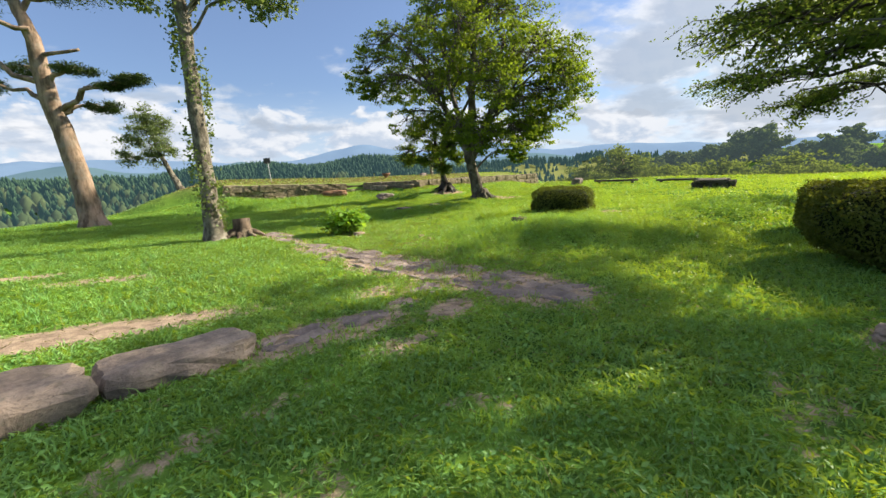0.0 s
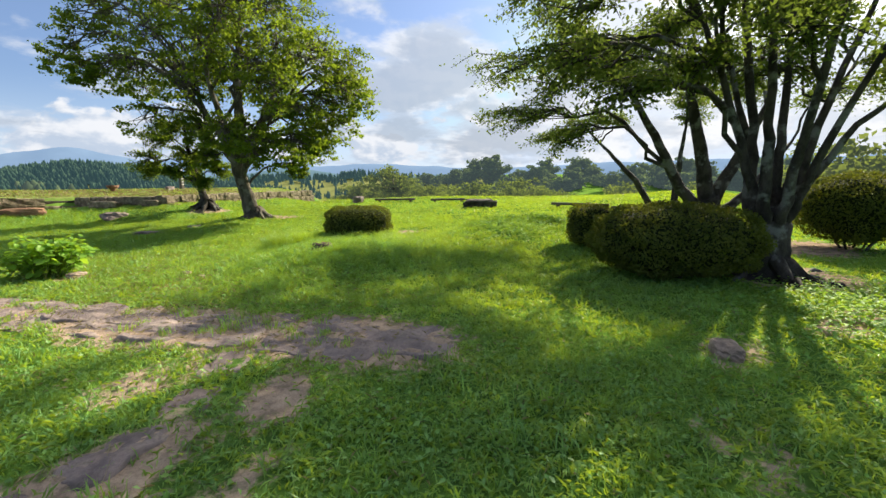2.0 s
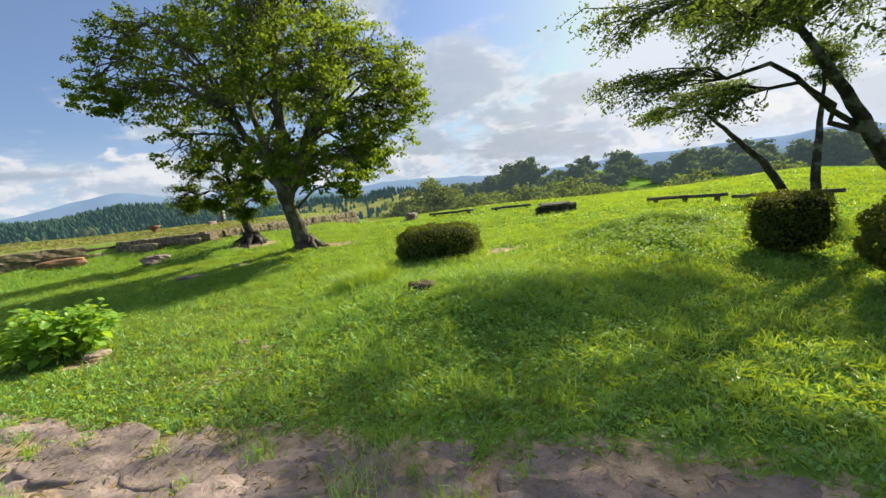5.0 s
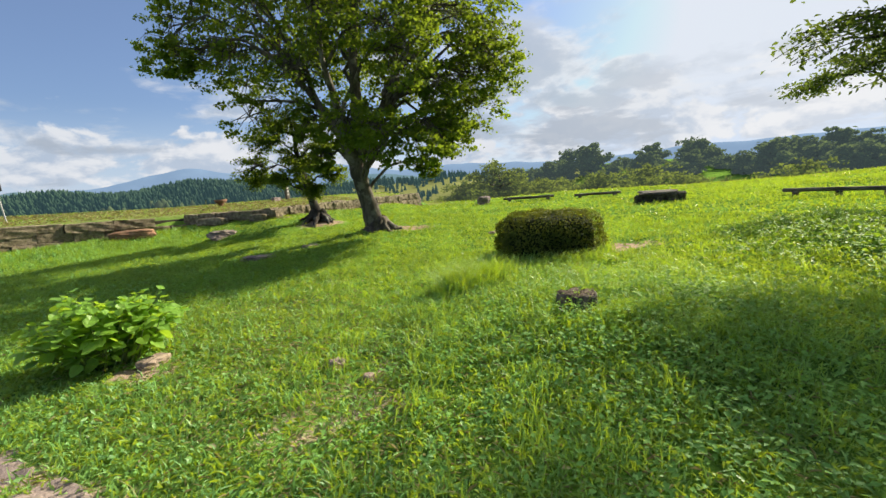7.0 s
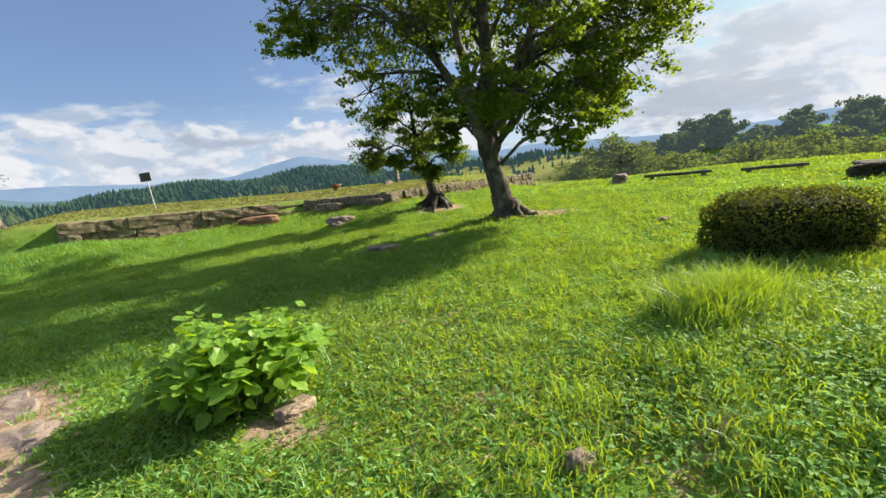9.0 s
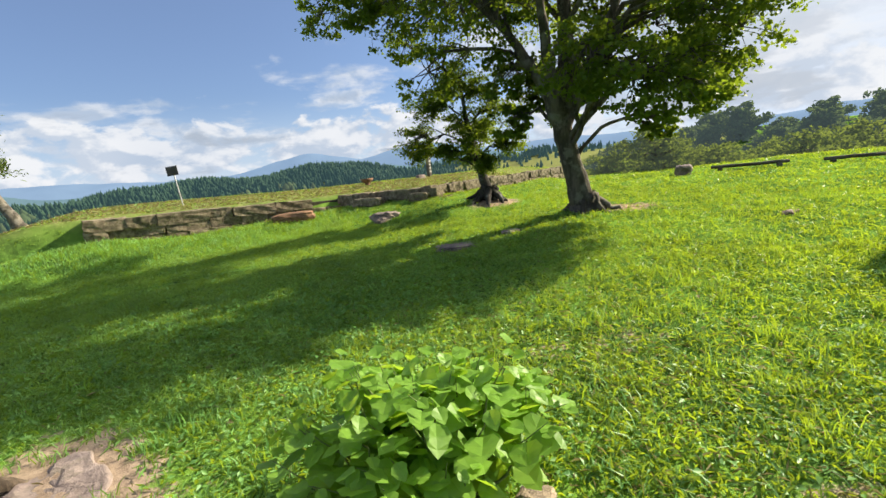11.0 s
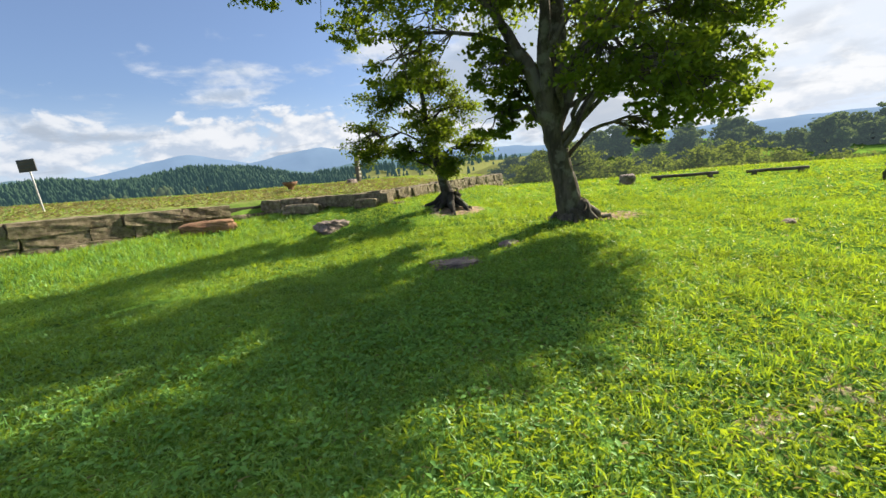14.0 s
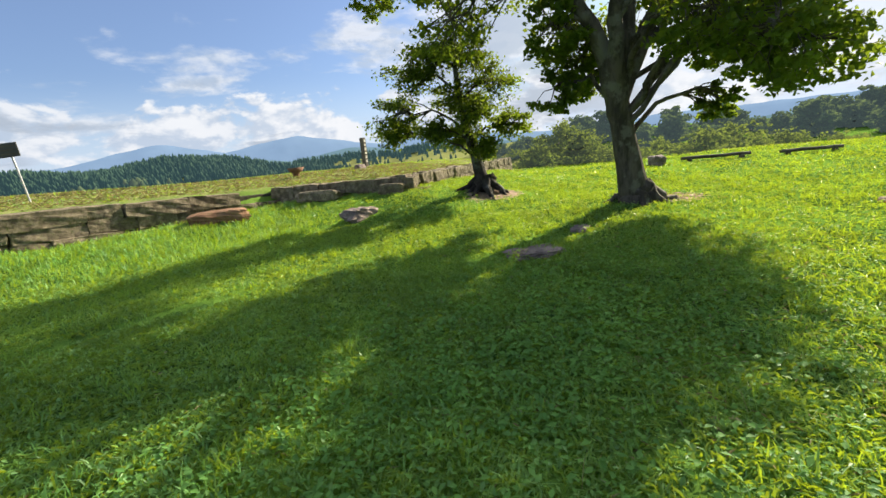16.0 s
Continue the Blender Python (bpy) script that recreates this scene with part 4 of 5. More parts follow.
long_block("kerb_stone", -1.53, 3.62, -0.55, 4.02, 0.55, 0.38, M_kerb, "large worn pinkish stone block sinking into the turf", "stone block", "kerb stones", 2, 0.48)
steps = ((3.02, 4.35, 0.52, 0.46, 117), (2.62, 4.75, 0.40, 0.52, 110), (2.72, 5.35, 0.42, 0.34, 117), (2.22, 5.25, 0.50, 0.40, 122), (2.30, 6.05, 0.46, 0.36, 115), (1.82, 5.95, 0.42, 0.36, 130),
         (1.90, 6.75, 0.50, 0.40, 118), (1.42, 6.65, 0.44, 0.36, 112), (1.50, 7.45, 0.48, 0.38, 122), (0.98, 7.40, 0.46, 0.34, 117), (1.05, 8.15, 0.50, 0.40, 120), (0.55, 8.15, 0.46, 0.32, 112),
         (0.68, 8.95, 0.52, 0.40, 117), (0.25, 9.05, 0.42, 0.30, 124), (0.38, 9.75, 0.44, 0.34, 117), (-0.05, 10.25, 0.46, 0.30, 120), (-0.42, 11.05, 0.46, 0.24, 118), (-0.38, 11.95, 0.42, 0.28, 118), (-0.80, 12.75, 0.40, 0.26, 114), (1.55, 5.25, 0.36, 0.22, 40), (-0.12, 4.15, 0.42, 0.24, 22), (0.55, 4.42, 0.34, 0.2, 25), (1.05, 4.75, 0.3, 0.18, 45))


def slab(x, y, a, b, turn, seed):
    """A rough flat stone: an uneven outline, a broken top, and sides that run down into the earth."""
    n, rings = 34, (0.0, 0.15, 0.3, 0.45, 0.58, 0.70, 0.80, 0.90, 0.96, 1.0, 1.05)
    verts, faces = [], []
    for q, k in enumerate(rings):
        for i in range(n):
            w = 2 * math.pi * i / n
            c, s = math.cos(w), math.sin(w)
            edge = (abs(c) ** 3.2 + abs(s) ** 3.2) ** (-1 / 3.2) * (1 + 0.30 * noise.noise(Vector((c * 1.4 + seed * 3.3, s * 1.4, seed))) + 0.08 * noise.noise(Vector((c * 5, s * 5, seed * 2))))
            px, py = a * k * edge * c, b * k * edge * s
            tall = 0.010 + 0.036 * noise.fractal(Vector((px * 3 + seed, py * 5.5, seed * 1.9)), 0.8, 2.0, 4)
            tall += 0.016 * noise.noise(Vector((px * 9 + seed, py * 22, 0))) + 0.010 * noise.noise(Vector((px * 26, py * 40, seed)))
            tall -= 0.02 * (q == 9) + 0.13 * (q == 10)
            verts.append((px, py, tall))
    for q in range(len(rings) - 1):
        for i in range(n):
            j = (i + 1) % n
            faces.append((q * n + i, q * n + j, (q + 1) * n + j, (q + 1) * n + i)[::-1])
    ob = new("paving_stone", mesh_of("paving_stone", np.array(verts), np.array(faces), M_rock))
    ob.matrix_world = pose(x, y, z_at(x, y), 0, 0, turn)
    tagged(ob, "flat rough purple-grey paving stone sunk in a worn path", "paving stone", "paving stones of the path")


for k, (x, y, a, b, turn) in enumerate(steps):
    slab(x, y, a * 0.80, b * 0.86, turn, 50 + k)
rock("field_stone", 4.5, 1.95, 0.34, 0.24, 0.18, M_kerb, "half-buried brown field stone in short grass", "stone", "field stones", 20, 0.45, 61)
rock("field_stone", 2.65, 9.57, 0.13, 0.11, 0.11, M_kerb, "small rounded grey stone in the lawn", "stone", "field stones", 0, 0.25, 63)
rock("field_stone", 2.72, 9.12, 0.10, 0.08, 0.08, M_kerb, "small rounded grey stone in the lawn", "stone", "field stones", 40, 0.25, 60)
rock("field_stone", 1.42, 11.12, 0.28, 0.17, 0.12, M_kerb, "small brown stone at the foot of a leafy plant", "stone", "field stones", 30, 0.3, 64)
rock("field_stone", 4.05, 16.95, 0.80, 0.55, 0.16, M_rock, "flat purple-grey stone slab lying in the lawn", "stone", "field stones", -25, 0.6, 65, 0.18)
rock("field_stone", 5.4, 17.05, 0.36, 0.26, 0.14, M_rock, "small flat stone lying in the lawn", "stone", "field stones", 15, 0.6, 66)
rock("field_stone", 4.35, 22.2, 0.75, 0.45, 0.34, M_rock, "dark boulder in the grass before the wall", "boulder", "field stones", 10, 0.35, 67, 0.2)
rock("field_stone", 14.2, 19.5, 0.55, 0.5, 0.42, M_rock, "squat grey stone standing in the meadow", "stone", "field stones", 30, 0.25, 68)
rock("field_stone", -5.1, 8.3, 0.7, 0.4, 0.24, M_kerb, "half-buried brown stone in the lawn", "stone", "field stones", 5, 0.5, 69, 0.2)
rock("field_stone", 9.0, 13.8, 0.3, 0.2, 0.12, M_kerb, "small stone in the meadow grass", "stone", "field stones", 5, 0.5, 70, 0.2)
rock("fallen_block", 2.0, 25.0, 1.35, 0.6, 0.34, M_red, "fallen rust-red stone block in front of the wall", "stone block", "", -13, 0.2, 71, 0.08)

# timber rails along the far edge
def low_rail(x0, y0, x1, y1, tall=0.12, feet=2, label="low weathered timber rail on squat feet at the meadow's edge"):
    L, a = math.hypot(x1 - x0, y1 - y0), math.degrees(math.atan2(y1 - y0, x1 - x0))
    cx, cy = (x0 + x1) / 2, (y0 + y1) / 2
    top = tagged(empty("low_rail", cx, cy, z_at(cx, cy), a), label, "bench", "low rails")
    v, f, cap = tube(bent((-L / 2, 0, tall), (L / 2, 0, tall), 0.0, 9, abs(int(cx * 7)), 0.003), np.full(9, 0.055), 10, 0.07, 3)
    child("beam", mesh_of("beam", v, [f, cap, np.arange(10)[::-1][None]], M_plank, True), top)
    for k in range(feet):
        bm = bmesh.new()
        box(bm, pose(-L * 0.38 + k * L * 0.76 / (feet - 1), 0, tall * 0.35), 0.14, 0.13, tall * 0.95, 0.02, 0.01, k)
        part("foot", bm, M_plank, top)


low_rail(14.9, 19.0, 16.3, 17.4)
low_rail(16.75, 16.7, 18.0, 15.35)
low_rail(16.4, 9.6, 16.2, 7.2, 0.18, 3, "long low timber edging along a grassy bank")
low_rail(16.2, 7.1, 15.9, 4.6, 0.2, 3, "long low timber edging along a grassy bank")
low_rail(-16.5, 32.0, -13.8, 33.4, 0.4, 3)
rock("stone_slab", 15.6, 12.7, 1.15, 0.5, 0.14, M_plank, "broken dark stone slab propped on rubble in the meadow", "stone slab", "", -62, -1.5, 72, 0.2, tilt=9)
for k, (dx, dy, a) in enumerate(((-0.3, 0.55, 0.42), (0.05, 0.1, 0.45), (0.3, -0.5, 0.5), (0.45, -0.8, 0.4), (-0.45, 0.75, 0.35), (-0.15, 0.3, 0.4), (0.2, -0.2, 0.42), (0.1, -0.65, 0.36), (-0.2, -0.1, 0.3))):
    rock("rubble_stone", 15.6 + dx * 0.65, 12.7 + dy * 0.65, a * 0.85, a * 0.8, 0.34 - 0.05 * (k % 3), M_joint, "rough dark rubble stone under a propped slab", "stone", "rubble under the slab", k * 40, 0.15, 73 + k, 0.16)


# ---- stump beside the path tree ----
stump = tagged(empty("tree_stump", -1.5, 12.6, z_at(-1.5, 12.6)), "rotten tree stump with splayed roots beside a path", "stump")
v, f, cap = tube([(0, 0, -0.05), (0, 0, 0.12), (0.01, 0, 0.3), (0.0, 0.02, 0.52)], (0.42, 0.28, 0.22, 0.21), 18, 0.16, 2)
child("stump_body", mesh_of("stump_body", v, [f, cap], M_rot, True), stump)
for k in range(8):
    a = k * 0.79 + 0.2 * math.sin(k * 5)
    v, f, cap = tube(bent((0.18 * math.cos(a), 0.18 * math.sin(a), 0.16), (0.62 * math.cos(a), 0.62 * math.sin(a), -0.03), 0.06, 6, k, 0.04), (0.10, 0.085, 0.07, 0.055, 0.04, 0.02), 8, 0.15, k)
    child("root", mesh_of("root", v, [f, cap], M_rot, True), stump)

# sawn stump on the weedy mound
sawn = tagged(empty("sawn_stump", 4.62, 8.42, z_at(4.62, 8.42)), "low sawn tree stump with dark bark and a weathered top", "stump")
rim = [1 + 0.07 * math.sin(3 * a + 1) + 0.05 * math.sin(7 * a) for a in np.linspace(0, 2 * math.pi, 28, endpoint=False)]


def stump_rings(rows):
    """Rings of one uneven outline, each a radius and a height."""
    n = len(rim)
    v = [(q * k * math.cos(2 * math.pi * i / n), q * k * math.sin(2 * math.pi * i / n), h + 0.012 * math.sin(i * 1.3 + q * 20)) for q, h in rows for i, k in enumerate(rim)]
    f = [(a * n + i, a * n + (i + 1) % n, (a + 1) * n + (i + 1) % n, (a + 1) * n + i) for a in range(len(rows) - 1) for i in range(n)]
    return np.array(v), [np.array(f), np.arange((len(rows) - 1) * n, len(rows) * n)[None]]


v, f = stump_rings(((0.25, -0.10), (0.20, 0.02), (0.185, 0.10), (0.18, 0.16), (0.165, 0.165)))
child("bark", mesh_of("bark", v, f[:1], M_bark_maple, True), sawn)
v, f = stump_rings(((0.165, 0.12), (0.17, 0.158), (0.12, 0.166), (0.06, 0.160)))
child("sawn_top", mesh_of("sawn_top", v, f, M_rot), sawn, "weathered brown cut wood")

# roots round the maple and the young tree
for bx, by, n, reach, seed in ((7.53, 17.08, 9, 0.6, 1), (7.3, 20.9, 11, 0.75, 2), (8.4, 1.95, 9, 1.1, 3)):
    owner = min((o for o in scene.objects if o.parent is None and o.type == "EMPTY" and "tree" in o.name), key=lambda o: (o.location.x - bx) ** 2 + (o.location.y - by) ** 2)
    bpy.context.view_layer.update()
    r = random.Random(seed)
    for k in range(n):
        a = k * 2 * math.pi / n + r.uniform(-0.3, 0.3)
        d = reach * r.uniform(0.7, 1.25)
        ex, ey = bx + d * math.cos(a), by + d * math.sin(a)
        sx, sy = bx + 0.12 * math.cos(a), by + 0.12 * math.sin(a)
        run = bent((sx - bx, sy - by, 0.42), (ex - bx, ey - by, z_at(ex, ey) - owner.location.z - 0.03), -0.08, 7, k + seed * 20, 0.05)
        v, f, cap = tube(run, (0.15, 0.12, 0.09, 0.07, 0.055, 0.04, 0.02), 8, 0.15, k)
        child("root", mesh_of("root", v, [f, cap], M_bark_cherry if seed > 1 else M_bark_maple, True), owner)


# ---- retaining walls of the platform ----
def stone_mesh(lx, ly, lz, seed):
    bm = bmesh.new()
    bmesh.ops.create_cube(bm, size=1.0)
    bmesh.ops.subdivide_edges(bm, edges=bm.edges[:], cuts=3, use_grid_fill=True)
    for v in bm.verts:
        k = sum(abs(c) > 0.4 for c in v.co)
        v.co *= {3: 0.955, 2: 0.988}.get(k, 1.0)
        v.co = Vector((v.co.x * lx, v.co.y * ly, v.co.z * lz))
        v.co += Vector(noise.noise_vector(v.co * 6 + Vector((seed, seed * 2, 0)))) * 0.045
    me = bpy.data.meshes.new("stone")
    bm.to_mesh(me)
    bm.free()
    me.materials.append(M_wall)
    return me


def retaining_wall(name, x0, y0, x1, y1, top_z, courses, len_lo, len_hi, label, seed, dips=(), end_z=None):
    L, a = math.hypot(x1 - x0, y1 - y0), math.degrees(math.atan2(y1 - y0, x1 - x0))
    wall = tagged(empty(name, x0, y0, 0.0, a), label, "stone wall", kind="structure")
    r = random.Random(seed)
    fall = ((top_z if end_z is None else end_z) - top_z) / L
    z = top_z
    for c in range(courses):
        tall = r.uniform(0.30, 0.38)
        s = -r.uniform(0, 0.3)
        while s < L:
            lx = r.uniform(len_lo, len_hi)
            drop = max((d for p, q, d in dips if p < s + lx / 2 < q), default=0.0)
            if not (c == 0 and drop > 0.2):
                ob = child("stone", stone_mesh(lx, 0.5, tall * r.uniform(0.92, 1.02), r.uniform(0, 50)), wall)
                ob.matrix_basis = pose(s + lx / 2, 0.22 + r.uniform(-0.05, 0.05), z + fall * (s + lx / 2) - tall / 2 - drop * 0.3 + r.uniform(-0.025, 0.02), r.uniform(-3, 3), r.uniform(-2, 2) - math.degrees(math.atan(fall)), r.uniform(-4, 4))
            s += lx + 0.004
        z -= tall * 0.97
    bm = bmesh.new()
    box(bm, pose(L / 2, 0.42, top_z + fall * L / 2 - 0.62, 0, -math.degrees(math.atan(fall)), 0), L, 0.3, 1.0, 0.02)
    part("rubble_core", bm, M_joint, wall)
    return wall


retaining_wall("wall_south", -3.5, 24.72, 3.9, 26.05, 1.31, 3, 0.4, 1.5, "low ruined retaining wall of big mossy blocks under turf", 81, ((6.6, 7.5, 0.35),), 1.09)
retaining_wall("wall_west", 3.95, 26.05, 6.2, 22.83, 1.13, 3, 0.7, 1.4, "dark shaded end wall of large mossy blocks under turf", 83)
retaining_wall("wall_east", 6.35, 22.83, 16.6, 27.83, 1.16, 3, 0.28, 0.6, "low retaining wall of rough sunlit stones under turf", 82)
rock("leaning_block", 5.85, 22.95, 0.7, 0.45, 0.34, M_wall, "dark wall block slipped forward at the wall's corner", "stone block", "", -55, 0.3, 91, 0.06, tilt=-6)
rock("leaning_block", 4.55, 24.7, 1.3, 0.45, 0.34, M_wall, "long dark wall block tilted out of its course", "stone block", "", -55, 0.2, 92, 0.06, tilt=-8)

# things on the platform
def info_sign(x, y):
    top = tagged(empty("signboard", x, y, z_at(x, y), -25), "small dark signboard on a thin leaning pole, seen from behind", "sign")
    v, f, cap = tube([(0.12, 0, -0.05), (0.06, 0, 0.7), (0, 0, 1.38)], (0.022, 0.022, 0.022), 10)
    child("pole", mesh_of("pole", v, [f, cap], M_metal, True), top)
    bm = bmesh.new()
    box(bm, pose(0, -0.03, 1.24, 0, -4, 0), 0.40, 0.03, 0.32, 0.006)
    panel = part("panel", bm, M_panel, top)
    for k in range(3):
        bm = bmesh.new()
        box(bm, pose(0, -0.052, 1.33 - k * 0.09, 0, -4, 0), 0.28, 0.006, 0.03, 0.0)
        part("lettering_bar", bm, M_plank, panel)


info_sign(-1.5, 27.4)
marker = tagged(empty("marker_post", 9.3, 29.8, z_at(9.3, 29.8), 20), "upright dark wooden marker post with pale vertical lettering", "post")
bm = bmesh.new()
box(bm, pose(0, 0, 0.62), 0.2, 0.2, 1.36, 0.02, 0.004)
post_ob = part("post", bm, M_marker, marker)
for k in range(6):
    bm = bmesh.new()
    box(bm, pose(0, -0.103, 1.16 - k * 0.17), 0.11, 0.006, 0.11 - 0.03 * (k % 2), 0.0)
    part("lettering_bar", bm, M_pale, post_ob)
bowl = tagged(empty("stone_basin", 5.8, 29.0, z_at(5.8, 29.0)), "small dark bird-bath shaped stone on the platform", "stone")
v, f, cap = tube([(0, 0, 0), (0, 0, 0.12), (0, 0, 0.22), (0, 0, 0.34)], (0.12, 0.11, 0.25, 0.30), 12, 0.08)
child("basin", mesh_of("basin", v, [f, cap], M_red, True), bowl)
rock("field_stone", 8.3, 28.6, 0.45, 0.3, 0.25, M_rock, "dark stone lying on the platform turf", "stone", "field stones", 20, 0.2, 95)


# ---- scrub and woods beyond the edge ----
def wood_tree(name, seed, radius, low, high, n, leaf_size, per, mat, label, category, group, size):
    return grow(name, (0, 0, 0), [([(0, 0, -1.0), (0.1, 0.05, low * 0.6), (0.0, 0.1, (low + high) / 2)], (radius * 0.06 + 0.06, radius * 0.05 + 0.05, 0.05))],
                ring_blobs(seed, n, radius, low, high, size), M_bark_ivy, mat, leaf_size, per, seed, label, category, group, sprays=12, limb_r=0.08, sides=4, spray_r=0.24, ratio=0.75, limb_from=0.3, twiggy=False, flat=0.8)


def scatter(proto, places):
    first = True
    for x, y, dz, turn, scale in places:
        m = pose(x, y, z_at(x, y) + dz, 0, 0, turn)
        if first:
            proto.matrix_world = m
            proto.scale = (scale,) * 3
            first = False
        else:
            got = copy_thing(proto, m)
            got.scale = (scale,) * 3


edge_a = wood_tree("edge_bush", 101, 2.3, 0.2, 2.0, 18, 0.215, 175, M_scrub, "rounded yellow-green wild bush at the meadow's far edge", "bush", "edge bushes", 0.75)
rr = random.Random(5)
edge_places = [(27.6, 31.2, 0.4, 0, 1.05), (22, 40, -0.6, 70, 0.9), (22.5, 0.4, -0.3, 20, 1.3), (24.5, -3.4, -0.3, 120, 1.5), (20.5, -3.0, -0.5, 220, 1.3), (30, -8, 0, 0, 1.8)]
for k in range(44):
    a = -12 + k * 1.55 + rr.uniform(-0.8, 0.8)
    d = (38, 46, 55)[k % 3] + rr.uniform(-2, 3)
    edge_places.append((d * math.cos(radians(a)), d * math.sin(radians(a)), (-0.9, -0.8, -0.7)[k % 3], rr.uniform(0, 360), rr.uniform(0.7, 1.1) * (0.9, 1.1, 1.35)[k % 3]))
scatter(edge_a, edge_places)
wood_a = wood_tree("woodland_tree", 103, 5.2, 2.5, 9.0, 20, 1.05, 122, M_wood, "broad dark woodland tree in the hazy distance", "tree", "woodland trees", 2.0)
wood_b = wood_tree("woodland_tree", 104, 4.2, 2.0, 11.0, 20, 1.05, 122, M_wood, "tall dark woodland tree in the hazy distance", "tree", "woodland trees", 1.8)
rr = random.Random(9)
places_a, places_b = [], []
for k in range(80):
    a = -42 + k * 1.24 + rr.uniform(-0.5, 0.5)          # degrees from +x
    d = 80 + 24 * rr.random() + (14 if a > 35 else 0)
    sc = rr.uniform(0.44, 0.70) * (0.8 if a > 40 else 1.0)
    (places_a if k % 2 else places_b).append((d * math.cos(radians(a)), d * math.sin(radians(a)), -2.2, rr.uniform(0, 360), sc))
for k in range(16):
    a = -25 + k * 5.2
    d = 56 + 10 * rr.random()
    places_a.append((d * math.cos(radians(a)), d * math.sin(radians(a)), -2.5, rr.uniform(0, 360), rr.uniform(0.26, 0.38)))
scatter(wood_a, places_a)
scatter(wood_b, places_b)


# ---- conifer woods on the hills across the valley ----
def conifers(name, count, test, tall_lo, tall_hi, seed, label, mat, round_top=False):
    r = np.random.default_rng(seed)
    x, y = test(r, count)
    z = height(x, y) - 1.0
    tall = r.uniform(tall_lo, tall_hi, len(x))
    wide = tall * (0.36 if round_top else 0.24) * r.uniform(0.8, 1.25, len(x))
    pieces = []
    sides = 6
    tiers = ((0.05, 1.0), (0.40, 0.95), (0.75, 0.62), (1.0, 0.1)) if round_top else ((0.06, 1.0), (0.42, 0.52), (0.40, 0.80), (0.72, 0.32), (0.70, 0.50), (1.0, 0.02))
    a = np.linspace(0, 2 * np.pi, sides, endpoint=False)
    rings = []
    for hgt, k in tiers:
        jag = 1 + r.uniform(-0.32, 0.32, (len(x), sides))
        rr_ = wide[:, None] * k * jag
        rings.append(np.stack([x[:, None] + rr_ * np.cos(a), y[:, None] + rr_ * np.sin(a), np.broadcast_to((z + tall * hgt)[:, None], rr_.shape) + r.uniform(-0.04, 0.04, rr_.shape) * tall[:, None]], -1))
    v = np.stack(rings, 1)
    n_t = len(tiers)
    base = np.arange(len(x))[:, None, None] * n_t * sides
    i = np.arange(n_t - 1)[None, :, None] * sides
    j = np.arange(sides)[None, None, :]
    k2 = (np.arange(sides) + 1)[None, None, :] % sides
    f = np.stack([base + i + j, base + i + k2, base + i + sides + k2, base + i + sides + j], -1).reshape(-1, 4)
    tagged(new(name, mesh_of(name, v.reshape(-1, 3), f, mat)), label, "woods", kind="stuff")


def on_hill(cx, cy, rx, ry, turn):
    def test(r, count):
        u, w = r.normal(size=count) * rx * 0.8, r.normal(size=count) * ry * 0.8
        c, s = math.cos(radians(turn)), math.sin(radians(turn))
        return cx + u * c - w * s, cy + u * s + w * c
    return test


def in_valley(r, count):
    a, d = r.uniform(radians(58), radians(150), count), r.uniform(150, 340, count)
    return d * np.cos(a), d * np.sin(a)


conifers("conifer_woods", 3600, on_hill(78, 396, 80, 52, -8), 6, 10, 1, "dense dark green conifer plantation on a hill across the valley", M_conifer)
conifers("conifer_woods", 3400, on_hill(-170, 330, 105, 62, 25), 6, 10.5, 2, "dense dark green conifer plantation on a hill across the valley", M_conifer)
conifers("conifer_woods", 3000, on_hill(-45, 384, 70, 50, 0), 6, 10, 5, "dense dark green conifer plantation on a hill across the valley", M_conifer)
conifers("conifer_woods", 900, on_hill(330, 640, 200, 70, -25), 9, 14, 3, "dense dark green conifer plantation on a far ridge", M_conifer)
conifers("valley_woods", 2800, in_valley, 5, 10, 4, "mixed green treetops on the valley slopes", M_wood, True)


# ---- mountains ----
def range_of(name, dist, peaks, base, rough, mat, label, seed):
    """A mountain range round the horizon: rows of ridge profile going back and down to both sides."""
    az = np.radians(np.arange(0, 360, 0.5))
    deg = np.degrees(az)
    h0 = base + rough * (np.sin(deg * 0.11 + seed) + 0.6 * np.sin(deg * 0.27 + 2 * seed) + 0.3 * np.sin(deg * 0.61 + seed) + 0.15 * np.sin(deg * 1.7 + seed))
    for p, w, t in peaks:
        h0 = np.maximum(h0, base * 0.5 + t * np.exp(-np.abs((deg - p) / w) ** 1.5)) 
    rows = []
    for back, k in ((-0.16, -0.12), (-0.10, 0.35), (-0.05, 0.75), (0.0, 1.0), (0.06, 0.6)):
        d = dist * (1 + back + 0.012 * np.sin(deg * 1.3 + back * 40))
        z = h0 * k + (rough * 0.22) * np.sin(deg * 2.3 + back * 60) * (1 - abs(k - 0.4))
        rows.append(np.stack([d * np.cos(az), d * np.sin(az), z], -1))
    v = np.stack(rows, 0)
    idx = np.arange(v.shape[0] * v.shape[1]).reshape(v.shape[:2])
    nx = np.roll(idx, -1, axis=1)
    f = np.stack([idx[:-1], nx[:-1], nx[1:], idx[1:]], -1).reshape(-1, 4)
    tagged(new(name, mesh_of(name, v.reshape(-1, 3), f, mat, True)), label, "mountains", kind="structure")


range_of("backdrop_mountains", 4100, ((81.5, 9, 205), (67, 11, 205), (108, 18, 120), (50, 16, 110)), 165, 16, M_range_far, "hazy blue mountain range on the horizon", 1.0)
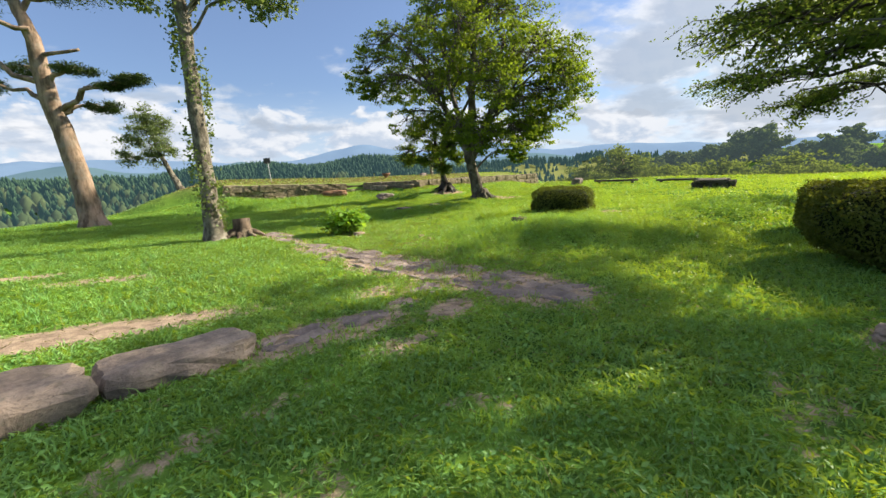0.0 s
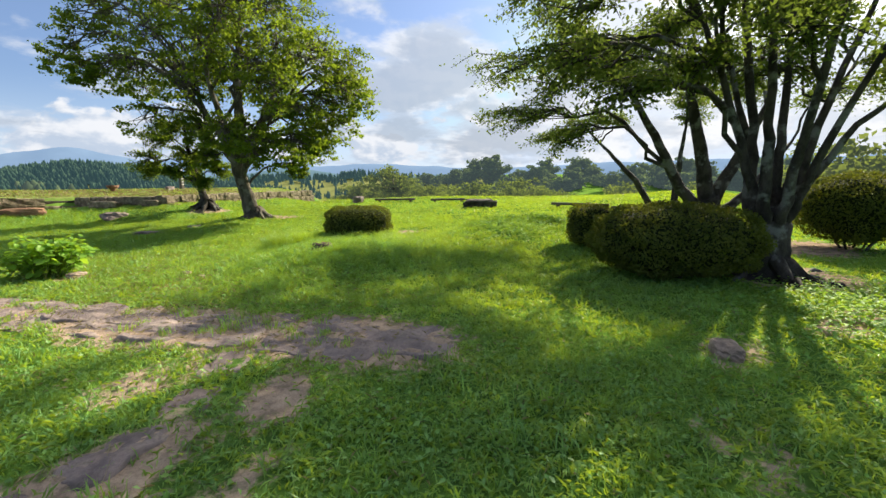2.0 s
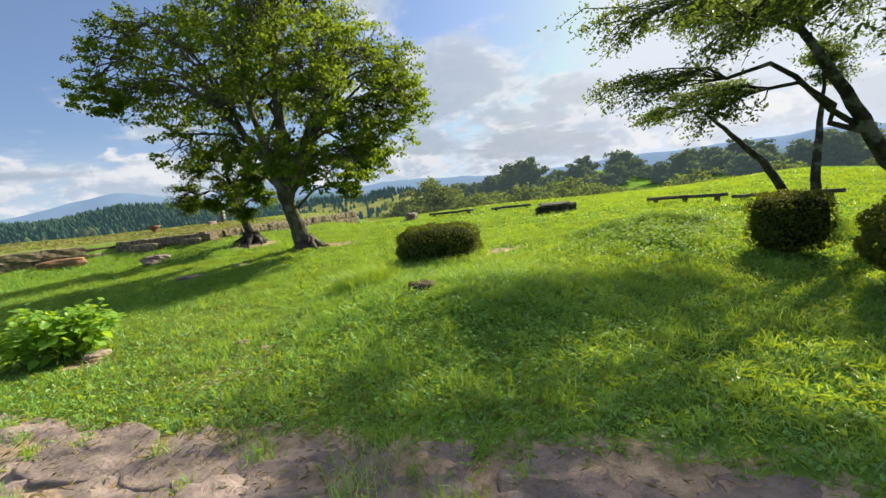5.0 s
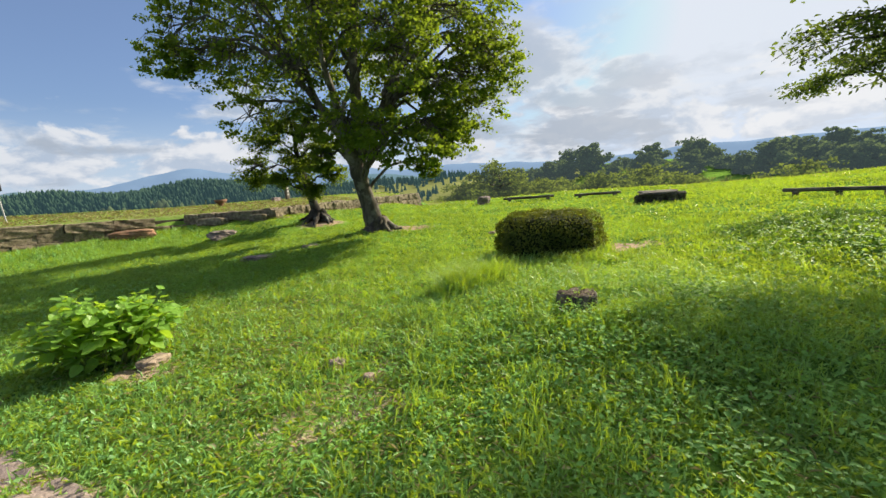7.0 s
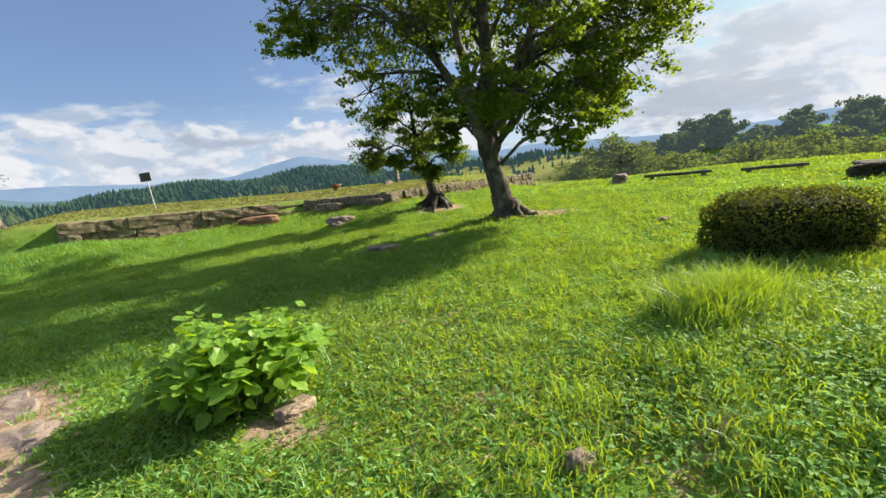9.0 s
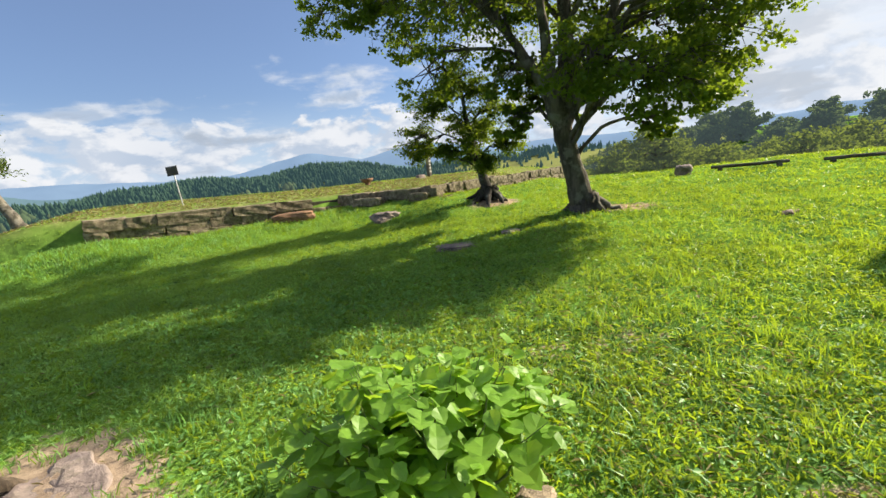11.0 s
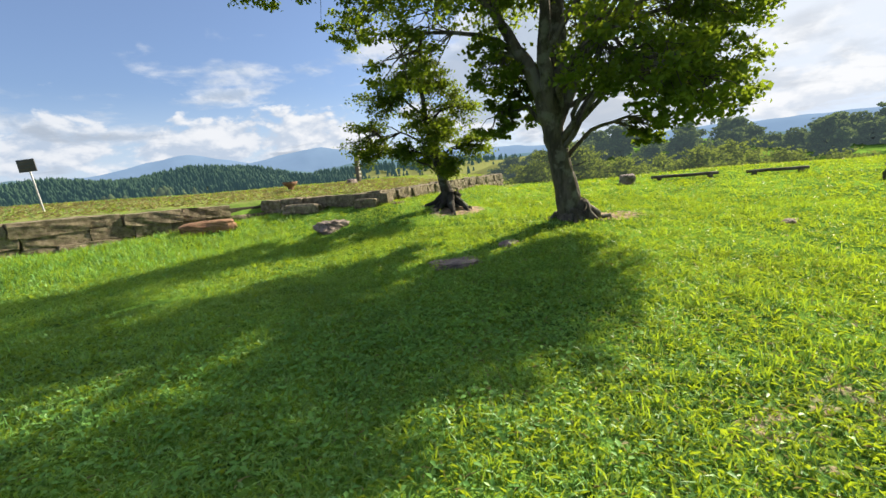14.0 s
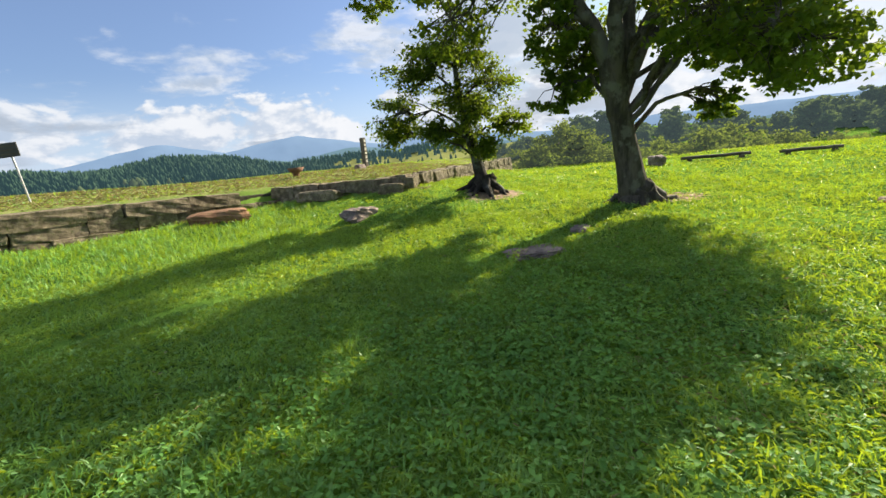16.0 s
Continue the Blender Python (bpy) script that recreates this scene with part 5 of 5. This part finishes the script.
range_of("backdrop_hills", 1900, ((96, 6, 60), (60, 8, 55), (112, 6, 60), (72, 5, 40)), 34, 9, M_range_mid, "hazy blue-green hills before the mountains", 2.0)


# ---- lawn, long grass and weeds ----
def beside_walk(x, y):
    """How far a place lies from the worn line along the hilltop."""
    line = ((0.0, -1.0), (0.6, 3.3), (1.2, 6.1), (0.9, 9.0), (0.1, 10.9), (-0.6, 13.2), (-0.2, 16.0))
    best = np.full(x.shape, 1e9)
    for (ax, ay), (bx, by) in zip(line, line[1:]):
        dx, dy = bx - ax, by - ay
        u = np.clip(((x - ax) * dx + (y - ay) * dy) / (dx * dx + dy * dy), 0, 1)
        best = np.minimum(best, np.hypot(x - ax - u * dx, y - ay - u * dy))
    return best


def sown(lo, hi, area, per_m2, seed):
    """Places for turf: thick in clumps, thin on bare earth, none on the stones."""
    r = np.random.default_rng(seed)
    x0, x1, y0, y1 = area
    n = int((x1 - x0) * (y1 - y0) * per_m2)
    x, y = r.uniform(x0, x1, n), r.uniform(y0, y1, n)
    d = beside_walk(x, y)
    clump = 0.5 + 0.5 * rolling(x, y, 0.33, seed % 3) + 0.45 * rolling(x, y, 0.12, seed % 3 + 1) + 0.3 * rolling(x, y, 1.1, 4.0)
    ok = (d >= lo) & (d < hi) & (r.random(n) > bare(x, y) * 1.05) & (r.random(n) < 0.40 + 0.6 * clump)
    for sx, sy, a, b, turn in steps:
        ok &= (hump(x, y, sx, sy, a * 0.72, b * 0.76, turn) < 0.62 + 0.2 * rolling(x, y, 0.1)) | (r.random(n) < 0.05)
    s = behind_walls(x, y)
    ok &= ~((s > -0.05) & (s < 0.45) & (x > -4))
    ok &= (s < 0.3) | (r.random(n) < 0.35)
    return x[ok], y[ok], np.clip(clump[ok], 0, 1.4), r


def lawn(lo, hi, area, per_m2, tall, wide, seed):
    x, y, clump, r = sown(lo, hi, area, per_m2, seed)
    t = tall * r.uniform(0.4, 1.3, len(x)) * (0.55 + 0.75 * clump)
    t *= 1 - 0.5 * dried(x, y)
    t *= 1 + 1.1 * hump(x, y, 5.0, 9.3, 1.6, 1.0) + 0.6 * hump(x, y, 9.5, 7.0, 2.5)
    return blades(x, y, t, wide * r.uniform(0.7, 1.3, len(x)), r.uniform(0.4, 1.5, len(x)), seed)


def mat_of_leaves(lo, hi, area, per_m2, size, ratio, tall, seed):
    """Leaves and flattened blades lying through the turf."""
    x, y, clump, r = sown(lo, hi, area, per_m2, seed)
    z = height(x, y) + tall * r.uniform(0.1, 1.0, len(x)) * (0.5 + 0.7 * clump)
    return leaves(np.stack([x, y, z], -1), size, seed, 0.5, ratio)


NEAR, MID, WIDE, FAR = (-4, 5, -2, 19), (-8, 9, -3, 23), (-12, 14, -3, 28), (-18, 30, 0, 40)
pieces = [lawn(0.0, 3.3, NEAR, 1350, 0.080, 0.011, 1), lawn(3.3, 7.0, MID, 640, 0.075, 0.012, 2), lawn(7.0, 12.0, WIDE, 260, 0.07, 0.015, 8), lawn(12.0, 40, FAR, 90, 0.075, 0.024, 3),
          mat_of_leaves(0.0, 3.3, NEAR, 1250, 0.078, 0.13, 0.045, 4), mat_of_leaves(0.0, 3.3, NEAR, 620, 0.045, 0.55, 0.055, 5),
          mat_of_leaves(3.3, 7.0, MID, 850, 0.08, 0.15, 0.05, 6), mat_of_leaves(7.0, 12.0, WIDE, 300, 0.09, 0.16, 0.05, 9), mat_of_leaves(12.0, 40, FAR, 100, 0.12, 0.20, 0.06, 7)]
v, f = joined(pieces)
tagged(new("lawn_grass", mesh_of("lawn_grass", v, f, M_grass)), "short bright green turf grass covering the hilltop", "grass", kind="stuff")


def tufts(places, per, tall, wide, spread_r, seed):
    r = np.random.default_rng(seed)
    x = np.concatenate([px + r.normal(size=per) * spread_r for px, py in places])
    y = np.concatenate([py + r.normal(size=per) * spread_r for px, py in places])
    return blades(x, y, tall * r.uniform(0.5, 1.3, len(x)), np.full(len(x), wide), r.uniform(0.3, 1.1, len(x)), seed)


r = np.random.default_rng(12)
near_places = [(a, b) for a, b in zip(r.uniform(-4, 6, 420), r.uniform(0.0, 17, 420)) if bare(np.array([a]), np.array([b]))[0] < 0.2]
mound_places = list(zip(5.0 + r.normal(size=150) * 1.3, 8.4 + r.normal(size=150) * 1.3))
foot_places = [(7.45 + 1.05 * math.cos(a), 10.95 + 1.0 * math.sin(a)) for a in r.uniform(2.4, 5.6, 40)]
big_tuft = [(4.75, 10.3), (4.95, 10.15), (5.1, 10.35), (4.85, 10.5), (5.25, 10.2), (4.6, 10.15)]
wide_places = list(zip(r.uniform(-8, 12, 700), r.uniform(2, 21, 700)))
wide_places = [(a, b) for a, b in wide_places if bare(np.array([a]), np.array([b]))[0] < 0.2]
edge_tufts = [(sx + (a + 0.10) * math.cos(w) * 0.9, sy + (a + 0.10) * math.sin(w) * 0.9) for sx, sy, a, b, turn in steps for w in r.uniform(0, 6.28, 3)]
bank = list(zip(r.uniform(15, 24, 160), r.uniform(4, 13, 160))) + list(zip(r.uniform(-5, 4, 420), 25.2 + r.uniform(-2.4, 0.6, 420)))
bank = [(a, b) for a, b in bank if behind_walls(np.array([a]), np.array([b]))[0] < -0.2]
pieces = [tufts(edge_tufts, 34, 0.10, 0.009, 0.05, 29), tufts(near_places, 30, 0.13, 0.008, 0.06, 21), tufts(mound_places, 70, 0.20, 0.007, 0.10, 22), tufts(foot_places, 36, 0.24, 0.007, 0.06, 23),
          tufts(big_tuft, 420, 0.42, 0.008, 0.13, 24), tufts(bank, 45, 0.15, 0.014, 0.2, 25), tufts(wide_places, 26, 0.15, 0.012, 0.09, 26)]
v, f = joined(pieces)
tagged(new("long_grass", mesh_of("long_grass", v, f, M_tall)), "tufts of longer arching green grass among the turf", "grass", kind="stuff")

# dry thatch on the worn strip
n = 9000
x, y = 2.4 + r.normal(size=n) * 1.0, 9.0 + r.normal(size=n) * 2.4
x[: n // 3], y[: n // 3] = r.uniform(-3, 6, n // 3), r.uniform(-1, 17, n // 3)
dx, dy = r.uniform(-6, 12, 14000), r.uniform(23, 36, 14000)
up_there = dried(dx, dy) > 0.8
x, y = np.concatenate([x, dx[up_there]]), np.concatenate([y, dy[up_there]])
c = np.stack([x, y, height(x, y) + r.uniform(0.005, 0.045, len(x))], -1)
size = np.where(np.arange(len(x)) < n, 0.07, 0.16)
v, f = leaves(c, size, 28, 0.6, 0.09)
tagged(new("dry_thatch", mesh_of("dry_thatch", v, f, M_straw)), "pale dry grass lying through the worn turf", "grass", kind="stuff")

# dry seed stalks
x, y = r.uniform(-3, 6, 420), r.uniform(-0.5, 16, 420)
v, f = blades(x, y, r.uniform(0.10, 0.32, 420), np.full(420, 0.0035), r.uniform(0.2, 1.2, 420), 27)
tagged(new("dry_stalks", mesh_of("dry_stalks", v, f, M_straw)), "scattered pale dry seed stalks in the turf", "grass", kind="stuff")


# broad weeds on the mound and low clover in the lawn
def weeds(name, x, y, hh, size, per, seed, mat, label):
    rg = np.random.default_rng(seed)
    z = height(x, y)
    c = np.stack([np.repeat(x, per), np.repeat(y, per), np.repeat(z, per)], -1)
    c += rg.normal(size=c.shape) * np.array([0.06, 0.06, 0.0])
    c[:, 2] += rg.uniform(0.15, 1.0, len(c)) * np.repeat(hh, per)
    v, f = leaves(c, size, seed, 0.72, 0.6)
    tagged(new(name, mesh_of(name, v, f, mat)), label, "weeds", kind="stuff")


n = 1600
wx, wy = 4.9 + r.normal(size=n) * 1.1, 8.3 + r.normal(size=n) * 1.25
ok = (np.hypot(wx - 1.1, wy - 7.0) > 1.5) & (np.hypot(wx - 7.45, wy - 10.95) > 1.1)
wx, wy = wx[ok], wy[ok]
weeds("mound_weeds", wx, wy, r.uniform(0.07, 0.22, len(wx)), 0.042, 12, 51, M_weed, "leafy dark green weeds covering a low mound")
n = 900
wx, wy = 10.0 + r.normal(size=n) * 1.1, 7.3 + r.normal(size=n) * 0.8
weeds("mound_weeds", wx, wy, r.uniform(0.07, 0.2, n), 0.06, 10, 54, M_weed, "leafy dark green weeds covering a low mound")
n = 5200
wx, wy = r.uniform(-4, 6, n), r.uniform(-1, 16.5, n)
ok = (bare(wx, wy) < 0.25) & (rolling(wx, wy, 0.6, 5.0) + 0.5 * rolling(wx, wy, 0.2, 3.0) > 0.0)
wx, wy = wx[ok], wy[ok]
weeds("clover", wx, wy, np.full(len(wx), 0.055), 0.028, 9, 52, M_weed, "small round-leaved clover through the turf")
n = 500
wx, wy = 7.0 + r.normal(size=n) * 0.9, 1.0 + r.normal(size=n) * 0.9
weeds("shade_weeds", wx, wy, r.uniform(0.05, 0.15, n), 0.06, 10, 53, M_weed, "low leafy weeds in the shade below a cherry tree")
n = 1500
wx, wy = 2.4 + r.normal(size=n) * 1.7, 15.3 + r.normal(size=n) * 0.9
weeds("lawn_weeds", wx, wy, r.uniform(0.05, 0.13, n), 0.05, 8, 55, M_weed, "small leafy weeds through the shaded turf under a maple")
# fallen leaves
n = 260
wx, wy = r.uniform(-2, 9, n), r.uniform(0, 18, n)
c = np.stack([wx, wy, height(wx, wy) + 0.03], -1)
v, f = leaves(c, 0.06, 61, 0.85, 0.6)
tagged(new("fallen_leaves", mesh_of("fallen_leaves", v, f, M_straw)), "a few dry brown leaves lying in the grass", "leaves", kind="stuff")
